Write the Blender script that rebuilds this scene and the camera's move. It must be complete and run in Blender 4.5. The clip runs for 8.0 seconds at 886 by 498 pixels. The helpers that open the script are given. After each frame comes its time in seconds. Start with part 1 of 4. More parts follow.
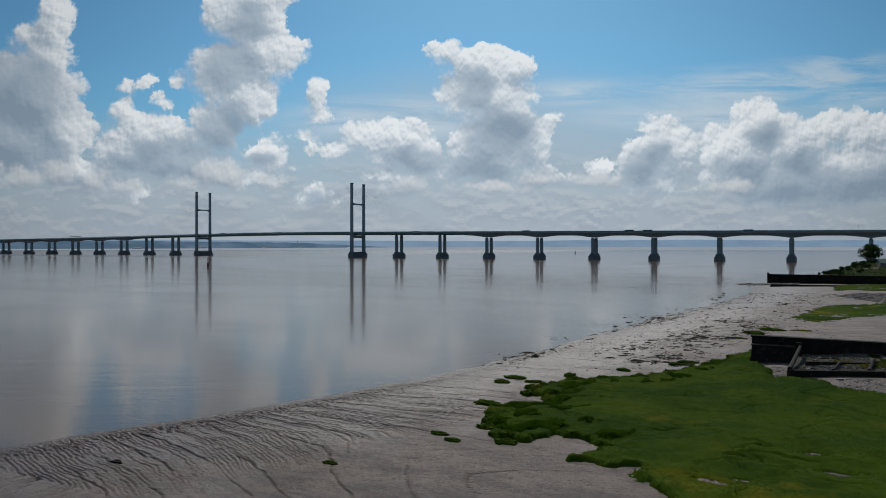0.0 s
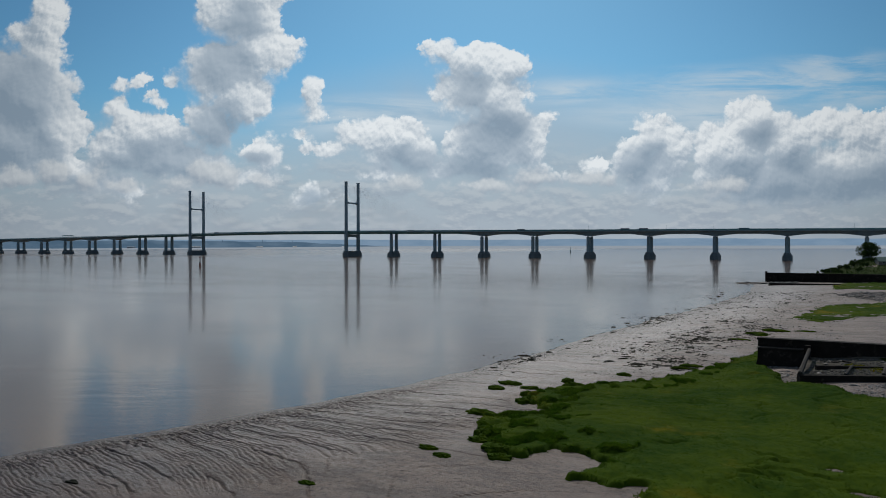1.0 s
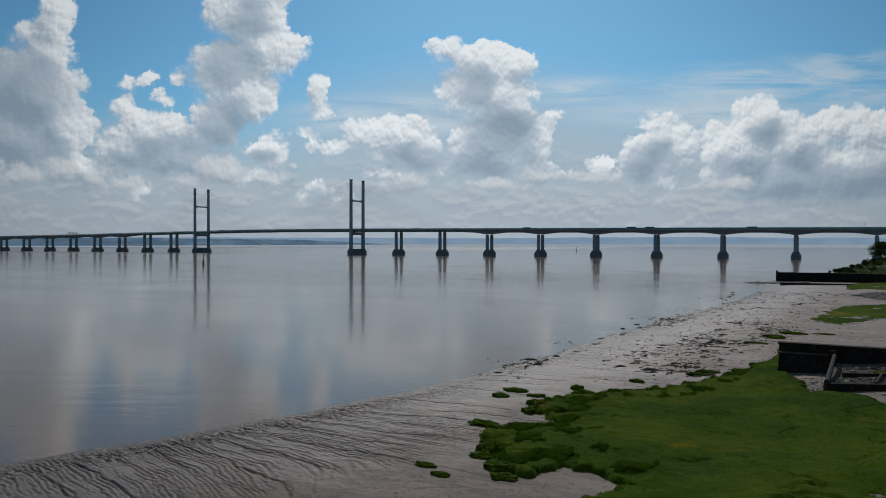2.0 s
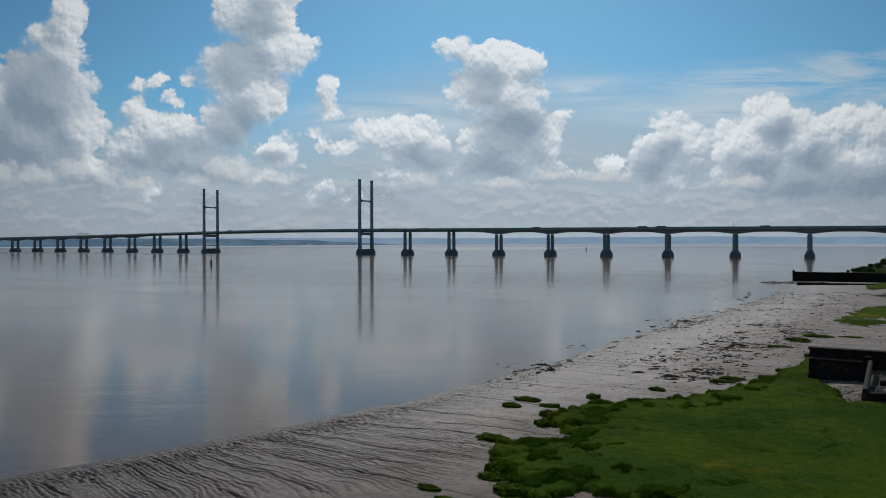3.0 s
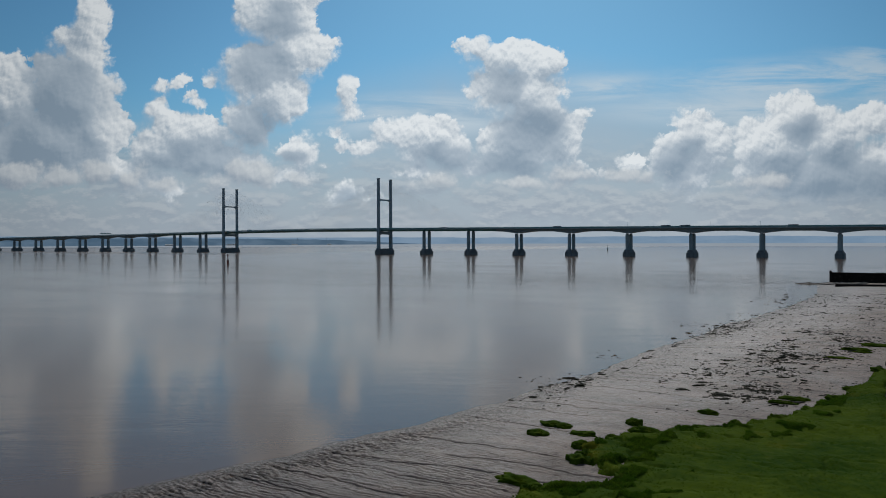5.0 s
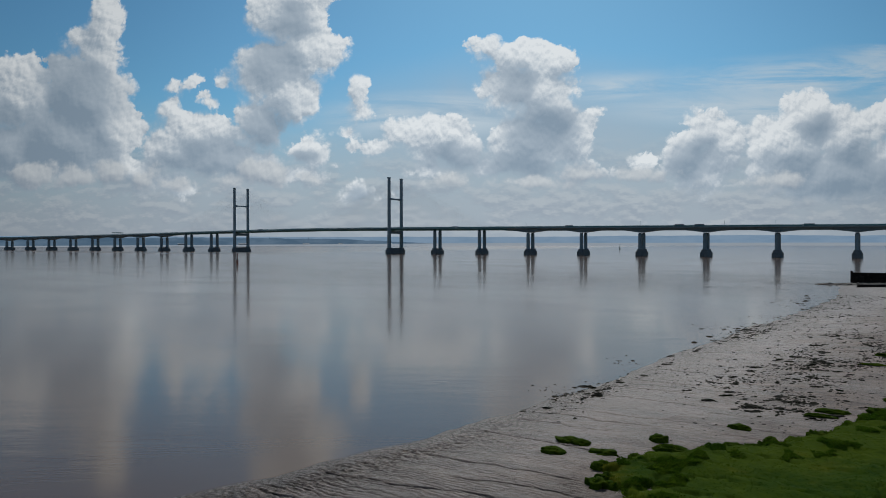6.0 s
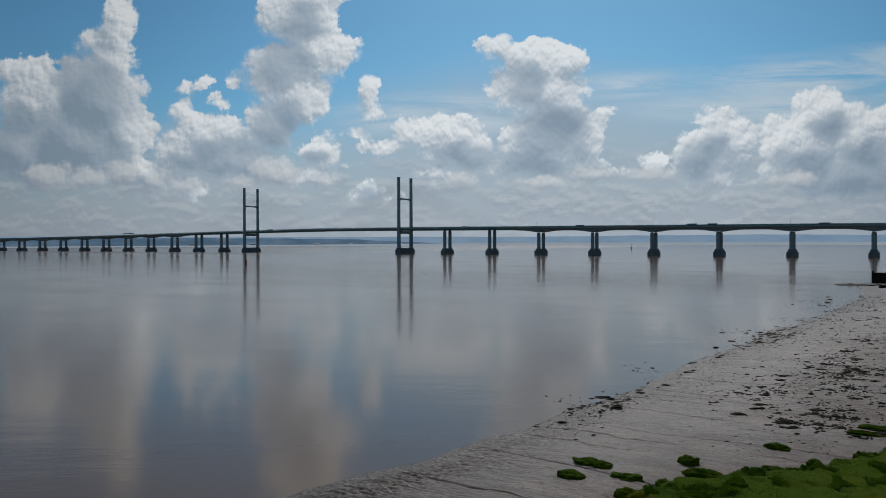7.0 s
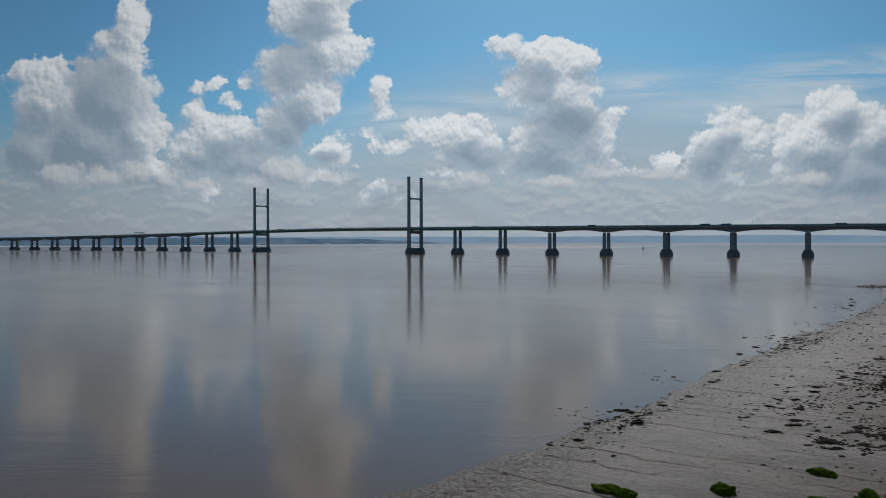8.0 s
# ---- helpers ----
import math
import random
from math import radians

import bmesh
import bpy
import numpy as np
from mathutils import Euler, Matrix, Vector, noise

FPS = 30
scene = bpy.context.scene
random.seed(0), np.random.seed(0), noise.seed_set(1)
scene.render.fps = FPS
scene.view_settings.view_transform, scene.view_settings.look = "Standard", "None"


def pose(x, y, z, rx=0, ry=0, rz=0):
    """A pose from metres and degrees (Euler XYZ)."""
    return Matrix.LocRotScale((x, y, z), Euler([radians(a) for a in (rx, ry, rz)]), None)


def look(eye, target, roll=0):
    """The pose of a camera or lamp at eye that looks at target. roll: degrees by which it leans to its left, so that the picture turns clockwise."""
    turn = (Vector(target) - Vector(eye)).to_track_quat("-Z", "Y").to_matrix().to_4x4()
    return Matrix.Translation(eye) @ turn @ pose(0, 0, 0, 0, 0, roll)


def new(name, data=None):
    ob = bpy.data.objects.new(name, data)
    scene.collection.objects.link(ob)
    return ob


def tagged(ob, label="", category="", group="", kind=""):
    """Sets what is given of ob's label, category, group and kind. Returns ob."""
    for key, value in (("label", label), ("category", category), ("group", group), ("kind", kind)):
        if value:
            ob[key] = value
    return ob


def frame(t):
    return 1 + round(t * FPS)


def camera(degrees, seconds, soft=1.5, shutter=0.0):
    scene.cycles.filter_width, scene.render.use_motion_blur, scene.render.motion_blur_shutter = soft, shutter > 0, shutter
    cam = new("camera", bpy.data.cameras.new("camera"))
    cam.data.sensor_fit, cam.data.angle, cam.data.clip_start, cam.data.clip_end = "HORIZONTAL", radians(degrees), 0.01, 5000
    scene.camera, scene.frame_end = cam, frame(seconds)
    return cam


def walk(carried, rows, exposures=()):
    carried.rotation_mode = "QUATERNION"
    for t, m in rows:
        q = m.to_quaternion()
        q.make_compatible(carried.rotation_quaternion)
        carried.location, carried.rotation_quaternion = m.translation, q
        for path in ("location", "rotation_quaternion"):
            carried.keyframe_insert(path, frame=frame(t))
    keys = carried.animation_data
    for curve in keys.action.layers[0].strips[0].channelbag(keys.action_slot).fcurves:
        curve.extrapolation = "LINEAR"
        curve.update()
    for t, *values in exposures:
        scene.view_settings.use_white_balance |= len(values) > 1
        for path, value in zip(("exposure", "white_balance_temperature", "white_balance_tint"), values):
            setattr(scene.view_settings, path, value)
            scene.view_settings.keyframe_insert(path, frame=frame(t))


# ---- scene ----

# ================= camera =================
cam = camera(64.1, 8.0, soft=0.95)
PATH = [
    (0, (781.154, -1135.092, 22.321), (780.124, -1133.377, 22.313), -0.0),
    (0.5, (779.89, -1132.291, 22.272), (778.868, -1130.572, 22.263), -0.0),
    (1, (778.584, -1129.427, 22.262), (777.566, -1127.706, 22.251), -0.1),
    (1.5, (777.173, -1126.45, 22.267), (776.15, -1124.731, 22.253), -0.0),
    (3, (772.579, -1117.444, 22.075), (771.525, -1115.744, 22.059), -0.1),
    (3.5, (770.938, -1114.462, 22.036), (769.873, -1112.769, 22.02), -0.1),
    (4, (769.283, -1111.404, 21.971), (768.205, -1109.719, 21.954), -0.1),
    (5.5, (764.037, -1102.106, 21.881), (762.924, -1100.445, 21.863), -0.1),
    (6, (762.363, -1099.046, 21.847), (761.236, -1097.394, 21.828), -0.1),
    (6.5, (760.552, -1095.953, 21.858), (759.413, -1094.309, 21.84), -0.2),
    (7, (758.7, -1092.773, 21.879), (757.549, -1091.137, 21.86), -0.2),
    (7.5, (756.781, -1089.494, 21.867), (755.619, -1087.866, 21.848), -0.2),
    (8, (754.927, -1086.242, 21.813), (753.752, -1084.624, 21.794), -0.1),
]
# the camera's own exposure sinks a little on the way
walk(cam, [(t, look(eye, to, roll)) for t, eye, to, roll in PATH],
     [(0, -0.07), (1.5, -0.06), (3.5, -0.07), (5.5, -0.12), (6.5, -0.15), (8, -0.20)])

# ================= light =================
SUN_YAW = 26.0       # degrees left of +Y
SUN_UP = 42.0
sun = new("sun", bpy.data.lights.new("sun", "SUN"))
sun.data.energy, sun.data.angle, sun.data.color = 2.6, radians(2), (1.0, 0.94, 0.86)
sun_way = Vector((-math.sin(radians(SUN_YAW)) * math.cos(radians(SUN_UP)),
                  math.cos(radians(SUN_YAW)) * math.cos(radians(SUN_UP)), math.sin(radians(SUN_UP))))
sun.matrix_world = Matrix.Translation((700, -900, 300)) @ sun_way.to_track_quat("Z", "Y").to_matrix().to_4x4()


class Graph:
    """Short hand for a node tree."""

    def __init__(self, tree):
        self.tree = tree
        tree.nodes.clear()

    def node(self, kind, **props):
        n = self.tree.nodes.new(kind)
        for k, v in props.items():
            setattr(n, k, v)
        return n

    def put(self, socket, value):
        if isinstance(value, bpy.types.NodeSocket):
            self.tree.links.new(value, socket)
        elif value is not None:
            socket.default_value = value

    def math(self, op, a, b=None, c=None, clamp=False):
        n = self.node("ShaderNodeMath", operation=op, use_clamp=clamp)
        for i, v in enumerate((a, b, c)):
            self.put(n.inputs[i], v)
        return n.outputs[0]

    def vec(self, op, a, b=None, c=None, out=0):
        n = self.node("ShaderNodeVectorMath", operation=op)
        for i, v in enumerate((a, b, c)):
            self.put(n.inputs[i], v)
        return n.outputs[out]

    def span(self, v, lo, hi, to0=0.0, to1=1.0, soft=True):
        n = self.node("ShaderNodeMapRange", interpolation_type="SMOOTHSTEP" if soft else "LINEAR")
        for i, s in enumerate((v, lo, hi, to0, to1)):
            self.put(n.inputs[i], s)
        return n.outputs[0]

    def noise(self, v, scale, detail=4.0, rough=0.55, colour=False, distortion=0.0):
        n = self.node("ShaderNodeTexNoise")
        self.put(n.inputs["Vector"], v)
        n.inputs["Scale"].default_value, n.inputs["Detail"].default_value = scale, detail
        n.inputs["Roughness"].default_value, n.inputs["Distortion"].default_value = rough, distortion
        return n.outputs["Color" if colour else 0]

    def mix(self, f, a, b, blend="MIX"):
        n = self.node("ShaderNodeMix", data_type="RGBA", blend_type=blend)
        self.put(n.inputs[0], f), self.put(n.inputs[6], a), self.put(n.inputs[7], b)
        return n.outputs[2]

    def scaled(self, v, xyz):
        return self.vec("MULTIPLY", v, xyz)


# ---- the sky: clear blue, haze over the horizon, and the banks of cumulus that stand over the estuary ----
# Each puff: across, height over the horizon, half width, half height, in hundredths of the plan of the sky.
CLOUDS = {
    "left column": [(98, 398, 42, 62), (55, 372, 46, 34), (82, 335, 58, 40), (60, 265, 95, 85), (20, 185, 120, 80), (110, 205, 60, 70),
                    (-60, 265, 80, 70), (-82, 318, 62, 34), (-85, 175, 70, 60), (-60, 135, 90, 45), (140, 130, 95, 40), (205, 112, 52, 24), (250, 92, 36, 14)],
    "tall cloud": [(432, 405, 84, 64), (470, 340, 72, 56), (402, 310, 68, 70), (432, 265, 56, 56),
                   (380, 220, 62, 45), (350, 195, 40, 28), (450, 440, 70, 50)],
    "low puffs": [(262, 195, 78, 50), (212, 240, 26, 24), (330, 145, 105, 45), (228, 165, 70, 50), (215, 287, 18, 12),
                  (260, 293, 15, 10), (322, 285, 27, 18), (290, 255, 30, 24), (478, 168, 50, 36), (462, 122, 52, 20), (520, 138, 22, 12)],
    "thin puff": [(560, 270, 21, 28), (572, 235, 19, 22), (540, 200, 30, 11), (545, 172, 20, 13), (566, 98, 38, 24), (600, 84, 24, 12)],
    "middle bank": [(652, 190, 54, 36), (702, 186, 70, 48), (746, 165, 44, 46), (605, 172, 46, 16), (690, 130, 46, 18)],
    "tower cloud": [(790, 340, 36, 28), (860, 325, 66, 40), (912, 315, 42, 40), (840, 270, 60, 50), (890, 245, 62, 70),
                    (868, 175, 88, 60), (940, 185, 42, 65), (966, 235, 15, 16), (942, 268, 22, 22), (850, 135, 88, 28),
                    (962, 125, 50, 25)],
    "crown": [(1165, 190, 45, 36), (1130, 155, 40, 50), (1200, 155, 48, 68), (1170, 115, 60, 38), (1075, 145, 34, 18)],
    "right bank": [(1340, 215, 58, 48), (1300, 155, 68, 70), (1400, 185, 70, 60), (1470, 208, 60, 36), (1540, 205, 70, 40),
                   (1380, 110, 125, 60), (1520, 130, 110, 70), (1256, 118, 34, 28), (1640, 175, 110, 80)],
}
# Grey undersides and thick hearts of the same clouds.
GREYS = [(45, 265, 115, 85), (0, 185, 135, 70), (110, 110, 120, 24), (-90, 160, 150, 110), (400, 325, 55, 50), (390, 210, 62, 40),
         (440, 395, 40, 40), (745, 150, 60, 34), (885, 200, 70, 65), (860, 125, 90, 30), (838, 275, 50, 34), (965, 115, 50, 24),
         (1145, 140, 50, 56), (1395, 110, 170, 60), (1355, 195, 40, 28), (1540, 110, 120, 50), (566, 90, 30, 18),
         (470, 160, 34, 16), (310, 145, 130, 42)]


# Small low cumulus in front of the great banks.
LOW_BANK = [(45, 118, 66, 25), (105, 124, 52, 30), (168, 118, 44, 22), (220, 104, 46, 13), (-40, 122, 70, 30), (385, 126, 52, 32), (335, 108, 64, 15),
            (480, 112, 40, 12), (860, 104, 110, 13), (965, 122, 48, 20), (1060, 118, 62, 15), (1215, 100, 60, 12), (1290, 100, 50, 15), (720, 112, 60, 12)]


def puff_field(g, p, puffs, melt):
    """The distance from the nearest puff's edge, below nought inside."""
    total = None
    for x, up, a, b in puffs:
        x, up, a, b = x / 100, up / 100, a / 100, b / 100
        q = g.vec("MULTIPLY_ADD", p, (1 / a, 1 / b, 0), (-x / a, -up / b, 0))
        far = g.math("MULTIPLY_ADD", g.vec("LENGTH", q, out=1), min(a, b), -min(a, b))
        total = far if total is None else g.math("SMOOTH_MIN", total, far, melt)
    return total


def make_world():
    world = bpy.data.worlds.new("sky")
    scene.world = world
    world.use_nodes = True
    g = Graph(world.node_tree)
    way = g.node("ShaderNodeTexCoord").outputs["Generated"]
    ahead = (-0.5146, 0.8574, 0.0)
    right = (0.8574, 0.5146, 0.0)
    depth = g.math("MAXIMUM", g.math("ABSOLUTE", g.vec("DOT_PRODUCT", way, ahead, out=1)), 0.08)
    split = g.node("ShaderNodeSeparateXYZ")
    g.put(split.inputs[0], way)
    up = split.outputs[2]
    join = g.node("ShaderNodeCombineXYZ")
    g.put(join.inputs[0], g.math("MULTIPLY_ADD", g.math("DIVIDE", g.vec("DOT_PRODUCT", way, right, out=1), depth), 12.52, 7.84))
    g.put(join.inputs[1], g.math("MULTIPLY", g.math("DIVIDE", up, depth), 12.52))
    p = join.outputs[0]

    sky = g.node("ShaderNodeTexSky", sky_type="NISHITA", sun_disc=False)
    sky.sun_elevation, sky.sun_rotation = radians(SUN_UP), radians(-SUN_YAW)
    sky.air_density, sky.dust_density, sky.ozone_density = 1.0, 0.6, 2.0
    blue = g.vec("MULTIPLY", sky.outputs[0], (0.033, 0.0625, 0.074))

    # the way to the sun across the sky's plan, for lit edges
    to_sun = g.vec("NORMALIZE", g.vec("SUBTRACT", (8.94, 11.3, 0.0), p))
    big = g.vec("MULTIPLY_ADD", g.noise(p, 1.15, 3, 0.5, True), (0.52, 0.44, 0), (-0.26, -0.22, 0))
    pw = g.vec("ADD", p, big)
    puffs = [q for bank in CLOUDS.values() for q in bank]
    far = puff_field(g, pw, puffs, 0.12)
    slope = g.math("SUBTRACT", puff_field(g, g.vec("MULTIPLY_ADD", to_sun, (0.28, 0.28, 0), pw), puffs, 0.12), far)

    def billow(base, scale, detail, curl):
        """Rounded heads, parted by creases."""
        v = g.node("ShaderNodeTexVoronoi", feature="F1", voronoi_dimensions="2D")
        g.put(v.inputs["Vector"], g.vec("ADD", base, g.vec("MULTIPLY_ADD", g.noise(base, scale * 1.3, 3, 0.55, True), (curl, curl, 0), (-curl / 2, -curl / 2, 0))))
        v.inputs["Scale"].default_value, v.inputs["Detail"].default_value = scale, detail
        v.inputs["Roughness"].default_value, v.inputs["Lacunarity"].default_value = 0.52, 2.3
        return v.outputs["Distance"]

    def heads(base):
        coarse = g.math("MULTIPLY", billow(base, 1.55, 0.0, 0.34), -0.22)
        fine = g.math("MULTIPLY_ADD", billow(base, 3.7, 2.0, 0.17), -0.115, coarse)
        return g.math("MULTIPLY_ADD", g.noise(base, 6.0, 6, 0.66), 0.16, fine)
    here = heads(p)
    tops = g.math("ADD", here, 0.085)
    high = g.math("SUBTRACT", tops, far)
    frayed = g.span(g.noise(p, 1.7, 4, 0.6), 0.40, 0.66)
    # crisp on the sunlit side, torn and soft below
    edge = g.math("ADD", g.math("MULTIPLY_ADD", frayed, 0.11, 0.035), g.span(slope, 0.06, -0.18, 0.0, 0.18))
    cover = g.span(g.math("DIVIDE", high, edge), -0.35, 0.9)
    relief = g.math("SUBTRACT", here, heads(g.vec("MULTIPLY_ADD", to_sun, (0.065, 0.065, 0), p)))
    grey = None
    for x, h, a, b in GREYS:
        q = g.vec("MULTIPLY_ADD", pw, (100 / a, 100 / b, 0), (-x / a, -h / b, 0))
        one = g.math("SUBTRACT", 1.30, g.vec("LENGTH", q, out=1))
        grey = one if grey is None else g.math("SMOOTH_MAX", grey, one, 0.3)
    grey = g.span(g.math("MULTIPLY_ADD", tops, 0.7, grey), 0.0, 1.0)
    thick = g.span(high, 0.04, 0.55)
    # light scattered through: strong in thin tops, weak in the hearts
    light = g.math("MULTIPLY_ADD", g.math("MULTIPLY", relief, g.math("MULTIPLY_ADD", grey, -0.55, 1.0)), 3.0, 0.72)
    light = g.math("ADD", light, g.span(slope, -0.22, 0.28, -0.20, 0.26))
    light = g.math("SUBTRACT", light, g.math("MULTIPLY", thick, 0.14))
    light = g.math("SUBTRACT", light, g.math("MULTIPLY", grey, 0.46))
    light = g.math("ADD", light, g.math("MULTIPLY_ADD", g.noise(p, 1.3, 4, 0.55), 0.50, -0.25), clamp=True)
    ramp = g.node("ShaderNodeValToRGB")
    els = ramp.color_ramp.elements
    els[0].position, els[0].color = 0.0, (0.238, 0.318, 0.405, 1)
    els[1].position, els[1].color = 1.0, (0.74, 0.785, 0.815, 1)
    mid = els.new(0.5)
    mid.color = (0.385, 0.462, 0.540, 1)
    g.put(ramp.inputs[0], light)

    # haze and long thin layers low down
    haze = g.span(up, 0.20, 0.015)
    col = g.mix(g.math("MULTIPLY", haze, 0.93), blue, (0.318, 0.366, 0.436, 1))
    milk = puff_field(g, pw, [(850, 130, 420, 170), (1250, 110, 330, 150), (330, 100, 330, 90)], 0.5)
    col = g.mix(g.span(milk, 0.6, -0.9, 0.0, 0.72), col, (0.374, 0.438, 0.505, 1))
    def row(base):
        flat = g.scaled(base, (1.0, 2.3, 1))
        return g.math("SUBTRACT", g.noise(flat, 1.0, 5, 0.6), g.math("MULTIPLY", billow(flat, 2.2, 2.0, 0.45), 0.16))
    rows_here = row(p)
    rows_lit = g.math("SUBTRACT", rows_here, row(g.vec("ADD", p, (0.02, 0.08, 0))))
    low = g.math("MULTIPLY", g.span(rows_here, 0.26, 0.46), g.span(up, 0.165, 0.075))
    low = g.math("MULTIPLY", low, g.span(up, 0.004, 0.03, 0.35, 1.0))
    col = g.mix(g.math("MULTIPLY", low, 0.48), col, g.mix(g.span(rows_lit, -0.10, 0.12), (0.290, 0.343, 0.418, 1), (0.475, 0.518, 0.555, 1)))
    # high thin streaks
    streak = g.noise(g.vec("ADD", g.scaled(p, (0.28, 1.7, 1)), (1.1, 4.4, 0)), 1.6, 6, 0.6, distortion=0.4)
    veil = puff_field(g, p, [(1400, 278, 300, 42), (1250, 232, 240, 30), (1500, 320, 120, 24), (700, 225, 200, 40), (1020, 270, 90, 26)], 0.2)
    streak = g.math("MULTIPLY", g.span(streak, 0.34, 0.60), g.span(veil, 0.12, -0.25))
    col = g.mix(g.math("MULTIPLY", streak, 0.85), col, (0.50, 0.60, 0.68, 1))
    cover = g.math("MULTIPLY", cover, g.span(up, 0.02, 0.062, 0.2, 1.0))
    col = g.mix(cover, col, ramp.outputs[0])
    bank = puff_field(g, pw, LOW_BANK, 0.08)
    rise = g.math("SUBTRACT", puff_field(g, g.vec("MULTIPLY_ADD", to_sun, (0.16, 0.16, 0), pw), LOW_BANK, 0.08), bank)
    over = g.math("SUBTRACT", g.math("MULTIPLY", tops, 0.8), bank)
    near_cover = g.span(over, -0.03, 0.12)
    near_light = g.math("ADD", g.math("MULTIPLY_ADD", relief, 2.2, 0.46), g.span(rise, -0.14, 0.16, -0.30, 0.34), clamp=True)
    near_ramp = g.node("ShaderNodeValToRGB")
    near_els = near_ramp.color_ramp.elements
    near_els[0].position, near_els[0].color = 0.0, (0.275, 0.335, 0.410, 1)
    near_els[1].position, near_els[1].color = 1.0, (0.60, 0.640, 0.665, 1)
    g.put(near_ramp.inputs[0], near_light)
    col = g.mix(g.math("MULTIPLY", near_cover, 0.85), col, near_ramp.outputs[0])
    # broken cloud over the rest of the sky, away from the estuary
    spread = g.span(g.noise(way, 2.6, 6, 0.6), 0.47, 0.62)
    out_there = g.span(up, 0.36, 0.55)
    col = g.mix(g.math("MULTIPLY", spread, out_there), col, (0.62, 0.64, 0.67, 1))
    # brighter under the sun than to either side
    toward = g.vec("DOT_PRODUCT", way, (-0.498, 0.867, 0.0), out=1)
    col = g.mix(1.0, col, g.span(toward, 0.76, 1.0, 0.76, 1.06), "MULTIPLY")
    bg = g.node("ShaderNodeBackground")
    g.put(bg.inputs[0], col)
    bg.inputs[1].default_value = 1.0
    end = g.node("ShaderNodeOutputWorld")
    g.put(end.inputs[0], bg.outputs[0])


make_world()


# ================= materials =================
def surface(name, colours, rough=(0.6, 0.8), size=1.0, fine=12.0, bump=0.3, metal=0.0, island=0.0, spec=0.5, each=0.0, bump_size=1.0, thin=0.0, blot=2.3):
    """Two tones mixed at two scales, with relief. size: metres of the broad stains; fine: how much smaller the grain is."""
    m = bpy.data.materials.new(name)
    m.use_nodes = True
    g = Graph(m.node_tree)
    at = g.node("ShaderNodeTexCoord").outputs["Object"]
    broad = g.noise(at, 1.0 / size, 4, 0.6)
    grain = g.noise(at, fine / size, 5, 0.65)
    f = g.math("ADD", g.math("MULTIPLY", g.span(broad, 0.32, 0.68), 0.65), g.math("MULTIPLY", g.span(grain, 0.3, 0.7), 0.35))
    col = g.mix(f, (*colours[0], 1), (*colours[1], 1))
    if len(colours) > 2:
        spots = g.span(g.noise(g.vec("ADD", at, (31.0, 17.0, 5.0)), blot / size, 5, 0.6), 0.55, 0.68)
        col = g.mix(spots, col, (*colours[2], 1))
    if island:
        geo = g.node("ShaderNodeNewGeometry")
        lift = g.math("MULTIPLY_ADD", geo.outputs["Random Per Island"], 2 * island, 1 - island)
        col = g.mix(1.0, col, lift, "MULTIPLY")
    if each:
        lift = g.math("MULTIPLY_ADD", g.node("ShaderNodeObjectInfo").outputs["Random"], 2 * each, 1 - each)
        col = g.mix(1.0, col, lift, "MULTIPLY")
    b = g.node("ShaderNodeBsdfPrincipled")
    g.put(b.inputs["Base Color"], col)
    g.put(b.inputs["Roughness"], g.span(grain, 0.3, 0.7, rough[0], rough[1]))
    b.inputs["Metallic"].default_value = metal
    b.inputs["Specular IOR Level"].default_value = spec
    if bump:
        bn = g.node("ShaderNodeBump")
        bn.inputs["Strength"].default_value, bn.inputs["Distance"].default_value = bump, 0.05 * bump_size
        g.put(bn.inputs["Height"], g.math("ADD", grain, g.math("MULTIPLY", broad, 2.0)))
        g.put(b.inputs["Normal"], bn.outputs[0])
    shader = b.outputs[0]
    if thin:
        t = g.node("ShaderNodeBsdfTranslucent")
        g.put(t.inputs[0], col)
        mixer = g.node("ShaderNodeMixShader")
        mixer.inputs[0].default_value = thin
        g.put(mixer.inputs[1], shader), g.put(mixer.inputs[2], t.outputs[0])
        shader = mixer.outputs[0]
    out = g.node("ShaderNodeOutputMaterial")
    g.put(out.inputs[0], shader)
    return m


# the blue in both concretes is haze, put into their base colour
CONCRETE = surface("bridge concrete tinted haze blue", [(0.145, 0.220, 0.262), (0.200, 0.275, 0.312), (0.115, 0.178, 0.212)], size=9, fine=10)
CAISSON = surface("weed-stained caisson concrete tinted haze blue", [(0.066, 0.096, 0.112), (0.110, 0.140, 0.156), (0.048, 0.070, 0.080)], size=4, fine=9)
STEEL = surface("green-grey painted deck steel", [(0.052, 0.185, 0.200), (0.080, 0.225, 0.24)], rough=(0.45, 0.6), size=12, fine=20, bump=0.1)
STAY = surface("white sheathed stay cable", [(0.46, 0.49, 0.50), (0.54, 0.56, 0.57)], rough=(0.4, 0.5), size=6, bump=0)
ASPHALT = surface("asphalt", [(0.045, 0.045, 0.047), (0.06, 0.06, 0.06)], size=6, fine=40)
TARRED = surface("tarred black dock wall", [(0.009, 0.008, 0.007), (0.020, 0.017, 0.015), (0.036, 0.029, 0.024)], rough=(0.8, 0.95), size=2.5, fine=14, bump=0.6, spec=0.08)
TIMBER = surface("grey weathered timber", [(0.022, 0.020, 0.018), (0.042, 0.038, 0.033), (0.014, 0.013, 0.011)], rough=(0.8, 0.95), size=0.8, fine=10, bump=0.5, spec=0.15)
STONE = surface("dark shore rubble", [(0.035, 0.034, 0.033), (0.085, 0.08, 0.076), (0.025, 0.025, 0.022)], size=0.9, fine=8, bump=0.6, each=0.3, island=0.35)
